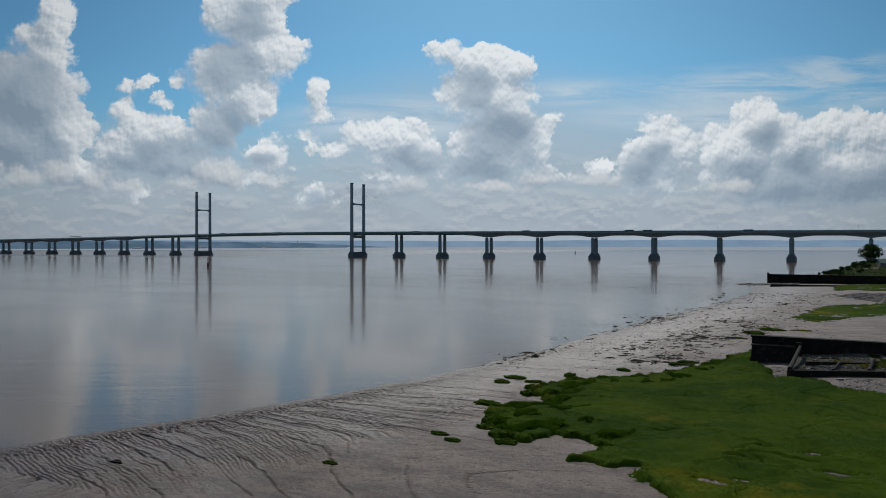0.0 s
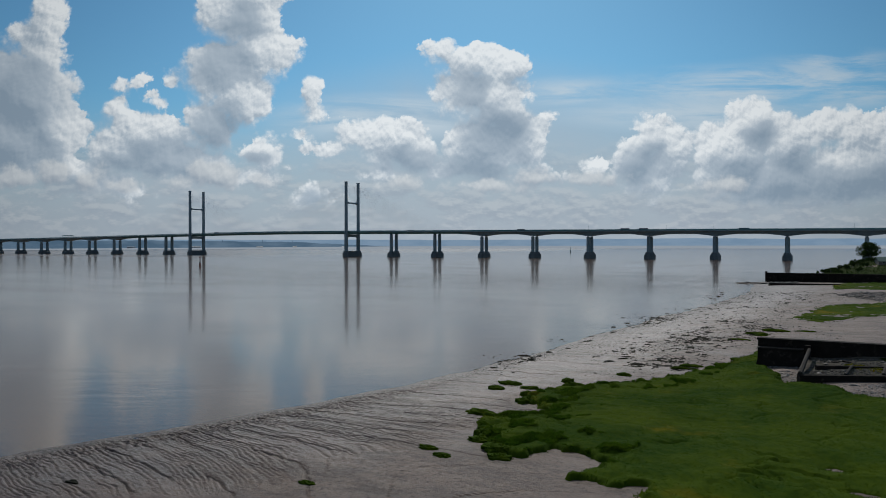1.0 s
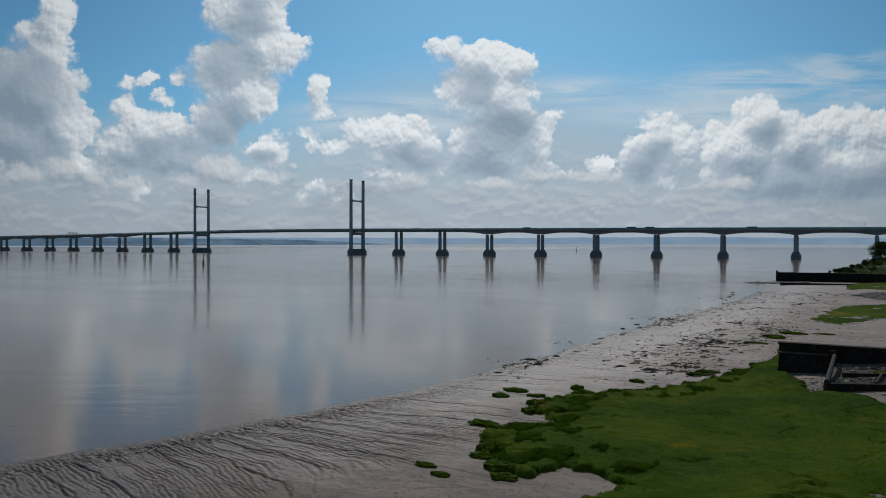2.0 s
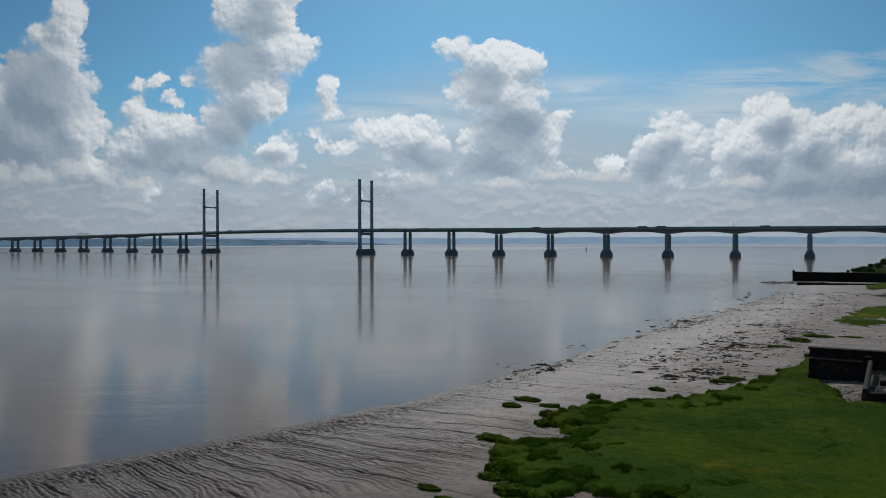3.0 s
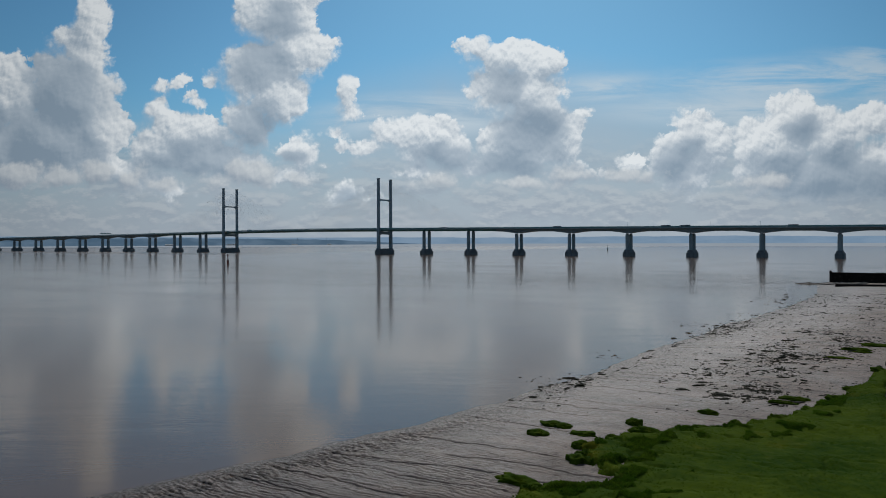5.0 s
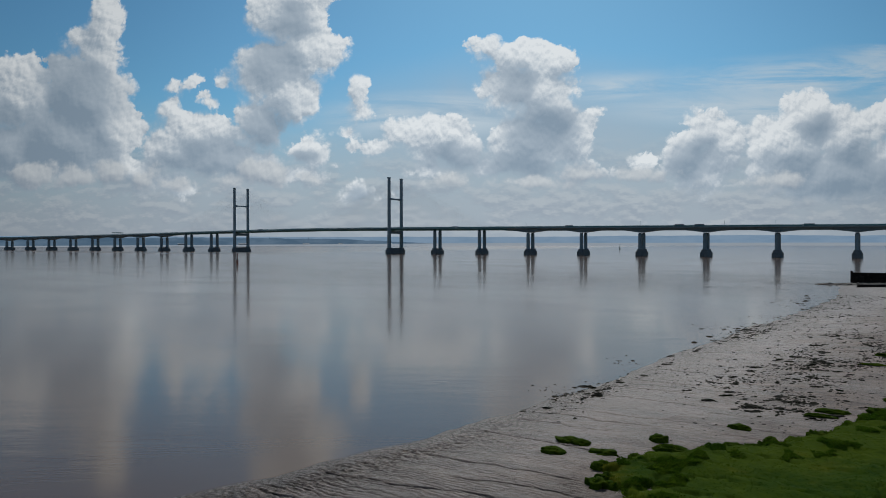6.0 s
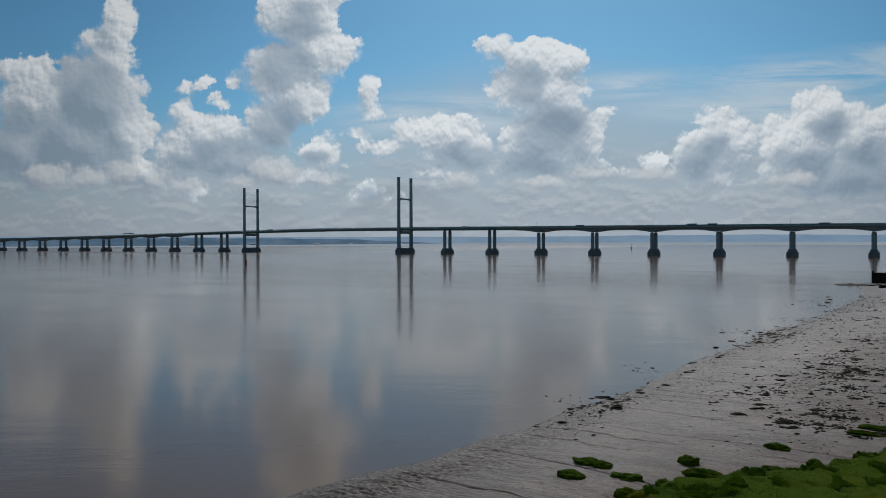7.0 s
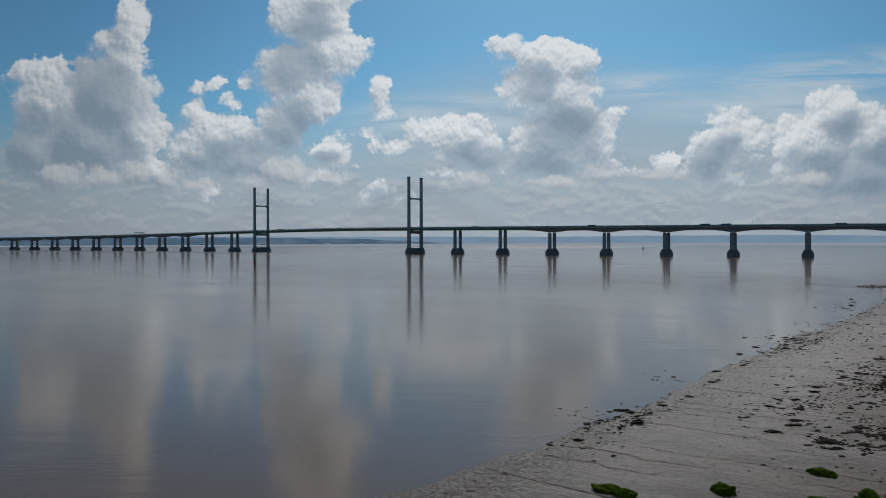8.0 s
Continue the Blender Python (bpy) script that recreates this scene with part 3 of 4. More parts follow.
def turf(name, poly, pitch, lift, blades, tall, label, seed, ragged=1.6, blade_wide=0.05, sod=None, hair=None):
    """A patch of turf that stands over the mud with a broken edge, and its grass."""
    xs, ys = [p[0] for p in poly], [p[1] for p in poly]
    ax, ay = np.arange(min(xs) - 3, max(xs) + 3, pitch), np.arange(min(ys) - 3, max(ys) + 3, pitch)
    PX, PY = np.meshgrid(ax, ay)
    e, z = marsh_rise(PX, PY, poly, lift, ragged)
    faces = grid_faces(len(ax), len(ay))
    keep = (e.ravel()[faces] > -0.9).any(1)
    faces = faces[keep]
    used = np.unique(faces)
    back = np.zeros(PX.size, np.int64)
    back[used] = np.arange(len(used))
    patch = sheet(name, np.stack([PX, PY, z], -1).reshape(-1, 3)[used], back[faces], sod or GRASS)
    tagged(patch, label, "salt marsh", kind="structure")
    if blades:
        rng = np.random.default_rng(seed)
        bx, by = rng.uniform(min(xs), max(xs), blades), rng.uniform(min(ys), max(ys), blades)
        be, bz = marsh_rise(bx, by, poly, lift, ragged)
        ok = be > 0.05
        bx, by, bz = bx[ok], by[ok], bz[ok]
        n = len(bx)
        clump = 0.55 + 0.9 * fbm(bx * 0.5, by * 0.5, 81)
        h = tall * rng.uniform(0.5, 1.2, n) * clump * (1 + 2.0 * np.exp(-be[ok] / 0.5))
        a = rng.uniform(0, 2 * np.pi, n)
        w = blade_wide * rng.uniform(0.7, 1.5, n)
        lean = h * 1.25
        la = rng.uniform(0, 2 * np.pi, n)
        v = np.empty((n, 3, 3))
        v[:, 0] = np.stack([bx - w * np.cos(a), by - w * np.sin(a), bz - 0.04], -1)
        v[:, 1] = np.stack([bx + w * np.cos(a), by + w * np.sin(a), bz - 0.04], -1)
        v[:, 2] = np.stack([bx + lean * np.cos(la), by + lean * np.sin(la), bz + h], -1)
        grass = sheet("grass", v.reshape(-1, 3), np.arange(3 * n).reshape(-1, 3), hair or BLADE, smooth=False)
        tagged(grass, "short dense green and yellow-green marsh grass", "grass", kind="stuff")
    return patch


MARSH = [(739, -1052.3), (741.2, -1057.3), (744.6, -1062), (747.6, -1065), (750.1, -1065), (750.8, -1061.8), (753.2, -1061.2),
         (757.6, -1063.0), (756.3, -1068.8), (759.2, -1069.8), (762.6, -1069.2), (763.7, -1072.2), (767, -1076), (776, -1084),
         (800, -1100), (850, -1100), (850, -1005), (800, -1014), (789, -1023), (778, -1021), (774, -1016.5), (769, -1016), (767, -1008), (764.5, -1000.5), (763, -993), (764.0, -979),
         (762.2, -971), (760.0, -985), (757.3, -1001.6), (753.6, -1013.5), (749.8, -1019.6), (743.8, -1026),
         (739.4, -1031.4), (737.8, -1036.4), (739.2, -1040.6), (745.0, -1045.4)]
turf("marsh", MARSH, 0.30, 0.62, 480000, 0.07, "bright green salt marsh turf with a broken edge", 3)


def purslane_band(n, seed):
    """Low dark bushy growth in lumps along the seaward lip of the marsh."""
    rng = np.random.default_rng(seed)
    x, y = rng.uniform(736, 759, n), rng.uniform(-1064, -996, n)
    e, z = marsh_rise(x, y, MARSH, 0.62)
    clump = fbm(x * 0.42, y * 0.42, 83, 3) + 0.10 * np.exp(-np.maximum(e, 0) / 2.0) - 0.016 * np.maximum(e, 0)
    ok = (e > 0.15) & (e < 6) & (clump > 0.55)
    x, y, z, clump = x[ok], y[ok], z[ok], clump[ok]
    n = len(x)
    h = rng.uniform(0.15, 1.0, n) * (0.06 + 2.2 * np.minimum(clump - 0.55, 0.11))
    a, la = rng.uniform(0, 2 * np.pi, n), rng.uniform(0, 2 * np.pi, n)
    w = rng.uniform(0.05, 0.10, n)
    v = np.empty((n, 3, 3))
    v[:, 0] = np.stack([x - w * np.cos(a), y - w * np.sin(a), z + h - 0.08], -1)
    v[:, 1] = np.stack([x + w * np.cos(a), y + w * np.sin(a), z + h - 0.08], -1)
    v[:, 2] = np.stack([x + 0.10 * np.cos(la), y + 0.10 * np.sin(la), z + h + 0.05], -1)
    band = sheet("sea_purslane", v.reshape(-1, 3), np.arange(3 * n).reshape(-1, 3), PURSLANE, smooth=False)
    tagged(band, "low dark green bushy growth along the marsh edge", "marsh plants", kind="stuff")


purslane_band(420000, 17)
FAR_MARSH = [(763, -903), (764.5, -876), (770, -850), (787, -829), (850, -815), (850, -884), (786, -881), (776, -898), (769, -911)]
turf("marsh_far", FAR_MARSH, 0.8, 0.22, 22000, 0.13, "green patch of salt marsh turf on the mud", 4, ragged=5.5, blade_wide=0.1)
WALL_MARSH = [(768, -752), (775, -742), (790, -750), (850, -750), (850, -690), (772, -690), (766, -715)]
turf("marsh_by_wall", WALL_MARSH, 1.0, 0.25, 8000, 0.16, "green turf at the foot of the dark wall", 5, ragged=2.0, blade_wide=0.15)
HILL_TURF = [(749, -676), (757, -655), (765, -620), (773, -575), (781, -520), (800, -440), (900, -300), (900, -676)]
turf("headland_turf", HILL_TURF, 2.0, 0.25, 40000, 0.6, "rough green turf on the rising headland", 6, ragged=1.0, blade_wide=0.25, sod=ROUGH, hair=LEAF)


# ================= the bridge =================
SPAN = 98.12
TOWER_B, TOWER_A = -101.0, -557.0
MID = 0.5 * (TOWER_A + TOWER_B)


def bridge_line(s):
    """Plan of the deck's middle and its heading, by the length along it."""
    if s > -700:
        return s, 0.0, 0.0
    turn = (-700 - s) / 5320.0
    return -700 - 5320.0 * math.sin(turn), -5320.0 * (1 - math.cos(turn)), turn


def deck_top(s):
    d = s - MID
    if d < 0:
        return 53.9 - 0.0118 * math.hypot(d, 150)
    return 53.3 - 0.0078 * math.hypot(d, 100)


bridge = empty("road_bridge")
tagged(bridge, "long cable-stayed motorway bridge with concrete piers over an estuary", "bridge")

PIERS = [(i, i * SPAN) for i in range(0, 14)] + [(-i, TOWER_A - i * SPAN) for i in range(1, 17)]


def girder_depth(s):
    """Depth of the girder: haunched over the viaduct's piers, even under the stays."""
    if TOWER_A - 2.6 * SPAN < s < 1.55 * SPAN:
        return 3.7
    near = min(abs(s - p) for _, p in PIERS)
    return 4.6 + 3.6 * max(0.0, 1 - near / 34.0) ** 1.5


def deck_run(name, s0, s1, pitch, outline, material, label):
    """A lofted length of deck. outline: gives y, z round the section at a station."""
    bm = bmesh.new()
    n = max(2, int(round((s1 - s0) / pitch)) + 1)
    rings = []
    for i in range(n):
        s = s0 + (s1 - s0) * i / (n - 1)
        x, y, turn = bridge_line(s)
        zt = deck_top(s)
        rings.append([bm.verts.new((x - o * math.sin(turn), y + o * math.cos(turn), zt + h)) for o, h in outline(s)])
    for a, b in zip(rings, rings[1:]):
        for j in range(len(a)):
            k = (j + 1) % len(a)
            bm.faces.new((a[j], a[k], b[k], b[j]))
    bm.faces.new(rings[0][::-1]), bm.faces.new(rings[-1])
    bmesh.ops.recalc_face_normals(bm, faces=bm.faces[:])
    return part(name, bm, material, bridge, label)


def section(s):
    d = girder_depth(s)
    return [(-17.2, -3.0), (17.2, -3.0), (17.2, -3.7), (12.5, -4.3), (10.0, -3.0 - d), (-10.0, -3.0 - d), (-12.5, -4.3), (-17.2, -3.7)]


S_LEFT, S_RIGHT = PIERS[-1][1] - 40, 13 * SPAN + 40
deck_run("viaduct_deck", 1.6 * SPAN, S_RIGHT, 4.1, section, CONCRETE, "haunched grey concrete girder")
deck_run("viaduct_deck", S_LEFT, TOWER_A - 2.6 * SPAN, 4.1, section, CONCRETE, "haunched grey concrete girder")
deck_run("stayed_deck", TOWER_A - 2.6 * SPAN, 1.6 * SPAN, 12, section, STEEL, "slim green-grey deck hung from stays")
deck_run("carriageway", S_LEFT, S_RIGHT, 24, lambda s: [(-16.4, -2.98), (16.4, -2.98), (16.4, -2.9), (-16.4, -2.9)], ASPHALT, "asphalt road surface")
for side in (-17.0, 17.0):
    # wind barrier: rails on posts, with a deep kerb
    deck_run("kerb", S_LEFT, S_RIGHT, 24, lambda s: [(side - 0.25, -3.0), (side + 0.25, -3.0), (side + 0.25, -2.1), (side - 0.25, -2.1)], CONCRETE, "")
    for h in (-1.75, -1.35, -0.95, -0.55, -0.15):
        deck_run("barrier_rail", S_LEFT, S_RIGHT, 24, lambda s: [(side - 0.06, h - 0.15), (side + 0.06, h - 0.15), (side + 0.06, h + 0.13), (side - 0.06, h + 0.13)], STEEL, "")


def make_pier(s, tall):
    x, y, turn = bridge_line(s)
    pier = empty("pier", (x, y, 0))
    pier.rotation_euler[2] = turn
    pier.parent = bridge
    top = tall - 0.05
    bm = prism(bmesh.new(), lozenge(6.0, 14.6, 1.5), -9, 6.5, 0.95, bevel=0.25)
    part("caisson", bm, CAISSON, pier, "weed-stained caisson at the waterline")
    bm = prism(bmesh.new(), lozenge(4.6, 13.2, 1.0), 6.5, 8.6, 0.95, bevel=0.15)
    prism(bm, lozenge(3.9, 12.7, 0.8), 8.6, 10.6, 0.93, bevel=0.15)
    part("plinth", bm, CAISSON, pier)
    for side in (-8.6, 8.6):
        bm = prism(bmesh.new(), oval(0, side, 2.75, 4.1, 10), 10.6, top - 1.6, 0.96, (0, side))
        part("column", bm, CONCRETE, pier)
        bm = prism(bmesh.new(), rect(-1.7, 1.7, side - 1.9, side + 1.9), top - 1.6, top, bevel=0.1)
        part("bearing", bm, CAISSON, pier)
    return pier


for i, s in PIERS:
    make_pier(s, deck_top(s) - 3.0 - girder_depth(s))


def make_tower(s):
    tower = empty("tower", (s, 0, 0))
    tower.parent = bridge
    zt = deck_top(s)
    bm = prism(bmesh.new(), lozenge(7.0, 22.5, 3.5), -9, 7.5, bevel=0.3)
    part("caisson", bm, CAISSON, tower, "weed-stained caisson at the waterline")
    bm = prism(bmesh.new(), lozenge(5.6, 22.0, 2.0), 7.5, 11.0, 0.96, bevel=0.2)
    part("plinth", bm, CAISSON, tower)
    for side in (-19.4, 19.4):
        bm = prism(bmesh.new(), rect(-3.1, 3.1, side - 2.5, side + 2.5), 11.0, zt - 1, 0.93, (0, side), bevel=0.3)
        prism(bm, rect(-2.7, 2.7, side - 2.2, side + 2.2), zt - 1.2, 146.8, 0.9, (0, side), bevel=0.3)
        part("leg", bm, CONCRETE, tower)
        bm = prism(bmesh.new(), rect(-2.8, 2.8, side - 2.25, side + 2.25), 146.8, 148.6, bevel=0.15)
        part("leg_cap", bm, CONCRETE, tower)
    for z, half, deep, haunch in ((zt - 10.0, 2.6, 5.4, 1.2), (106.5, 1.9, 2.6, 2.6)):
        bm = bmesh.new()
        rows = []
        for k in range(13):
            f = -1 + 2 * k / 12
            y = f * 18.4
            extra = haunch * abs(f) ** 5
            rows.append([bm.verts.new((x, y, zz)) for x, zz in ((-half, z - deep / 2 - extra), (half, z - deep / 2 - extra),
                                                              (half, z + deep / 2 + extra * 0.8), (-half, z + deep / 2 + extra * 0.8))])
        for a, b in zip(rows, rows[1:]):
            for j in range(4):
                bm.faces.new((a[j], a[(j + 1) % 4], b[(j + 1) % 4], b[j]))
        bm.faces.new(rows[0][::-1]), bm.faces.new(rows[-1])
        bmesh.ops.recalc_face_normals(bm, faces=bm.faces[:])
        part("crossbeam", bm, CONCRETE, tower)
    for side in (-18.0, 18.0):
        for way in (-1, 1):
            for k in range(24):
                at = 14 + 8.9 * k
                high = 104 + 1.75 * k
                bm = rod(bmesh.new(), (way * 1.5, side, high), (way * at, side * 0.945, deck_top(s + way * at) - 2.6), 0.06, n=4)
                part("stay_cable", bm, STAY, tower)


make_tower(TOWER_A)
make_tower(TOWER_B)


# ================= on the bridge =================
def make_lorry(s, y, body):
    z = deck_top(s) - 2.9
    lorry = empty("lorry", (s, y, z))
    bm = prism(bmesh.new(), rect(-6.8, 6.8, -1.27, 1.27), 1.15, 4.4, bevel=0.06)
    part("trailer", bm, body, lorry)
    bm = prism(bmesh.new(), rect(-9.4, -7.2, -1.22, 1.22), 0.7, 3.7, 0.95, (-8.2, 0), bevel=0.15)
    part("cab", bm, WHITE, lorry)
    bm = prism(bmesh.new(), rect(-9.2, 6.6, -0.5, 0.5), 0.75, 1.12)
    part("chassis", bm, RUBBER, lorry)
    for x in (-8.6, -6.6, 3.2, 4.5, 5.8):
        for side in (-1.0, 1.0):
            bm = rod(bmesh.new(), (x, side - 0.15, 0.5), (x, side + 0.15, 0.5), 0.5, n=12)
            part("wheel", bm, RUBBER, lorry)
    tagged(lorry, "articulated lorry with a curtain-sided trailer crossing the bridge", "lorry", "lorries on the bridge")


for s, y, body in ((4.62 * SPAN, -8.5, LORRY_BLUE), (4.92 * SPAN, -8.5, LORRY_BLUE), (6.4 * SPAN, 7.0, LORRY_BLUE), (0.35 * SPAN, 8.0, WHITE),
                   (-480, -9.0, WHITE), (2.7 * SPAN, 8.0, LORRY_BLUE)):
    make_lorry(s, y, body)


def make_mast(s, side):
    x, y, turn = bridge_line(s)
    z = deck_top(s)
    mast = empty("lamp_mast", (x + side * math.sin(turn), y + side, z - 2.9))
    part("pole", rod(bmesh.new(), (0, 0, 0), (0, 0, 8.6), 0.16, 0.10), STEEL, mast)
    bm = prism(bmesh.new(), rect(-0.7, 0.7, -0.2, 0.2), 8.5, 8.75, bevel=0.04)
    part("head", bm, STEEL, mast)
    tagged(mast, "thin steel mast with a short head on the deck edge", "mast", "masts along the bridge")


for s in (4.03 * SPAN, 2.0 * SPAN, 5.3 * SPAN, 6.0 * SPAN, 7.85 * SPAN, TOWER_A - 0.75 * SPAN, TOWER_A - 2.9 * SPAN):
    make_mast(s, -15.9)

# sign gantry over the road on the far viaduct
gx_, gy_, gt_ = bridge_line(TOWER_A - 5 * SPAN)
gantry = empty("sign_gantry", (gx_, gy_, deck_top(TOWER_A - 5 * SPAN) - 2.9))
gantry.rotation_euler[2] = gt_
for side in (-16.2, 16.2):
    part("post", prism(bmesh.new(), rect(-0.3, 0.3, side - 0.3, side + 0.3), 0, 7.0, bevel=0.05), STEEL, gantry)
part("beam", prism(bmesh.new(), rect(-0.6, 0.6, -16.8, 16.8), 6.2, 7.6, bevel=0.1), STEEL, gantry)
for y in (-9, 0, 9):
    part("sign_panel", prism(bmesh.new(), rect(-0.9, -0.62, y - 2.4, y + 2.4), 5.2, 8.2, bevel=0.04), STEEL, gantry, "dark back of a road sign")
tagged(gantry, "steel sign gantry spanning the carriageway", "gantry")


# ================= beacons in the water =================
def make_beacon(x, y, tall, wide, material, label):
    b = empty("beacon", (x, y, 0))
    part("dolphin", rod(bmesh.new(), (0, 0, -6), (0, 0, tall * 0.42), wide, wide * 0.8, 10), material, b)
    part("pole", rod(bmesh.new(), (0, 0, tall * 0.42), (0, 0, tall * 0.92), wide * 0.30, wide * 0.2, 8), material, b)
    bm = prism(bmesh.new(), oval(0, 0, wide * 1.1, wide * 1.1, 10), tall * 0.40, tall * 0.44)
    part("platform", bm, STEEL, b)
    bm = prism(bmesh.new(), oval(0, 0, wide * 0.6, wide * 0.6, 8), tall * 0.86, tall, 0.7)
    part("topmark", bm, material, b)
    tagged(b, label, "beacon")


make_beacon(175, -615, 10.6, 1.25, RUST, "dark red beacon pile standing in the water")
make_beacon(50, 830, 15, 1.8, STEEL, "slim dark beacon pile standing in open water")


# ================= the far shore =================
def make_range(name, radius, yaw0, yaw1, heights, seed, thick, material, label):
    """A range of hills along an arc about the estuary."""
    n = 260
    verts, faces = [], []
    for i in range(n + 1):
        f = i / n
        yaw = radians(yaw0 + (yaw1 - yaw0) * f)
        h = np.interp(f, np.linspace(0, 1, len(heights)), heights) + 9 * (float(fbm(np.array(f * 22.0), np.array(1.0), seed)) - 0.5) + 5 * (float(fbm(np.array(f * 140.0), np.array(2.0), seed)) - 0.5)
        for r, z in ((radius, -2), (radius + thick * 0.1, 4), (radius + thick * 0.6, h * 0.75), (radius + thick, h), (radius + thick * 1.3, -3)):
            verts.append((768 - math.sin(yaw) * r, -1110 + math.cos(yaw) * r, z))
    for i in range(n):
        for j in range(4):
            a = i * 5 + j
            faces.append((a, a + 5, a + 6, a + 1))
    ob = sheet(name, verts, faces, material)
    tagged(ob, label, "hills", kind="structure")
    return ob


def make_water_strip():
    """An added glowing strip under the far shore, toned to stand in for distant water."""
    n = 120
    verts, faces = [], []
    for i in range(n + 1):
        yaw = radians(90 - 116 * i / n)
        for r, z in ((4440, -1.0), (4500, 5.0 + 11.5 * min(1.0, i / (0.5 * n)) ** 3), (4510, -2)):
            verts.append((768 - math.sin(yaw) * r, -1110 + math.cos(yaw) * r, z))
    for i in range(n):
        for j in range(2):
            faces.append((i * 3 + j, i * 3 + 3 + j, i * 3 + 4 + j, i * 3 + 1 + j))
    tagged(sheet("backdrop_water_strip", verts, faces, WATER_STRIP), "pale glowing strip standing in for far water under the hills", "mudflat", kind="structure")


make_water_strip()
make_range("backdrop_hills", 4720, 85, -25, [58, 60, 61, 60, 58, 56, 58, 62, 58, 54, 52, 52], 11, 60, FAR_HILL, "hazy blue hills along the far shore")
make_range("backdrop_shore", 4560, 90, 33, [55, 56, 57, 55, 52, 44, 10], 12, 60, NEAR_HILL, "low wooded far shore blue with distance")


def make_shed(yaw, r, wide, tall):
    x, y = 768 - math.sin(radians(yaw)) * r, -1110 + math.cos(radians(yaw)) * r
    shed = empty("warehouse", (x, y, 17))
    shed.rotation_euler[2] = radians(yaw)
    tall = tall * 0.5 - 6
    part("walls", prism(bmesh.new(), rect(-wide / 2, wide / 2, -8, 8), -14, tall), PALE_PANEL, shed)
    bm = bmesh.new()
    a = [bm.verts.new((x0, y0, z0)) for x0 in (-wide / 2 - 0.5, wide / 2 + 0.5) for y0, z0 in ((-8.5, tall), (0, tall + 3), (8.5, tall))]
    for f in ((0, 1, 4, 3), (1, 2, 5, 4), (0, 2, 1), (3, 4, 5), (0, 3, 5, 2)):
        bm.faces.new([a[k] for k in f])
    part("roof", bm, PALE_PANEL, shed)
    tagged(shed, "long pale warehouse on the far shore", "warehouse", "warehouses on the far shore")


for yaw, wide, tall in ((50.0, 60, 8), (45.2, 40, 6), (42.5, 25, 7), (54.5, 45, 6), (38.6, 30, 4)):
    make_shed(yaw, 4550 if yaw > 33 else 4700, wide, tall)
for yaw, tall in ((48.0, 22), (45.0, 24), (42.7, 26)):
    x, y = 768 - math.sin(radians(yaw)) * 4610, -1110 + math.cos(radians(yaw)) * 4610
    far_mast = empty("chimney", (x, y, 40))
    part("shaft", rod(bmesh.new(), (0, 0, -10), (0, 0, tall * 0.6), 1.3, 0.9, 8), CONCRETE, far_mast)
    part("rim", rod(bmesh.new(), (0, 0, tall * 0.6 - 1), (0, 0, tall * 0.6 + 0.5), 1.3, 1.3, 8), CONCRETE, far_mast)
    tagged(far_mast, "slender chimney on the far shore", "chimney", "chimneys on the far shore")


def lump_mesh(name, seed, flat, material, detail=2, jag=0.45):
    bm = bmesh.new()
    bmesh.ops.create_icosphere(bm, subdivisions=detail, radius=1.0)
    for v in bm.verts:
        k = 1 + jag * noise.noise(v.co * 1.3 + Vector((seed * 7.3, 0, 0))) + 0.5 * jag * noise.noise(v.co * 3.1 + Vector((0, seed * 3.1, 0)))
        v.co = v.co * k
        v.co.z = v.co.z * flat if v.co.z > 0 else v.co.z * flat * 0.5
    me = bpy.data.meshes.new(name)
    bm.to_mesh(me)
    bm.free()
    me.materials.append(material)
    return me


# ================= walls on the foreshore =================
def ground_at(x, y):
    return float(land(np.array([float(x)]), np.array([float(y)]))[0])


def slab(bm, a, b, thick, z0, z1, batter=0.0):
    """A wall between two points of the plan; batter: how much thicker the foot is on each side."""
    a, b = Vector((*a, 0)), Vector((*b, 0))
    along = (b - a).normalized()
    off = Vector((-along.y, along.x, 0))
    v = []
    for z, t, run in ((z0, thick / 2 + batter, batter), (z1, thick / 2, 0)):
        for p, e in ((a - along * run, -1), (b + along * run, 1)):
            for sgn in ((-1, 1) if e < 0 else (1, -1)):
                v.append(bm.verts.new(p + off * t * sgn + Vector((0, 0, z))))
    for f in ((0, 1, 2, 3), (7, 6, 5, 4), (0, 4, 5, 1), (1, 5, 6, 2), (2, 6, 7, 3), (3, 7, 4, 0)):
        bm.faces.new([v[k] for k in f])
    bmesh.ops.recalc_face_normals(bm, faces=bm.faces[:])
    return bm


# the near dock wall, with a thicker foot at its seaward end
dock = empty("dock_wall", (764, -988, 1))
def keep_world(ob, parent):
    ob.parent = parent
    ob.matrix_parent_inverse = Matrix.Translation(-Vector(parent.location))
    return ob


keep_world(link("wall_body", slab(bmesh.new(), (763.4, -997.6), (832, -995.2), 1.3, 0.2, 6.05, 0.2), TARRED), dock)
keep_world(link("coping", slab(bmesh.new(), (763.2, -997.6), (832, -995.2), 1.6, 6.05, 6.38), TARRED), dock)
keep_world(link("buttress", slab(bmesh.new(), (763.9, -999.0), (770.3, -998.7), 1.5, 1.0, 4.85, 0.9), TARRED), dock)
keep_world(link("ledge", slab(bmesh.new(), (763.4, -999.1), (770.4, -998.8), 1.7, 4.85, 5.0), TIMBER), dock)
keep_world(link("end_post", slab(bmesh.new(), (770.6, -999.0), (771.4, -999.0), 1.0, 1, 5.7), TARRED), dock)
tagged(dock, "black tarred dock wall standing on the marsh", "wall")

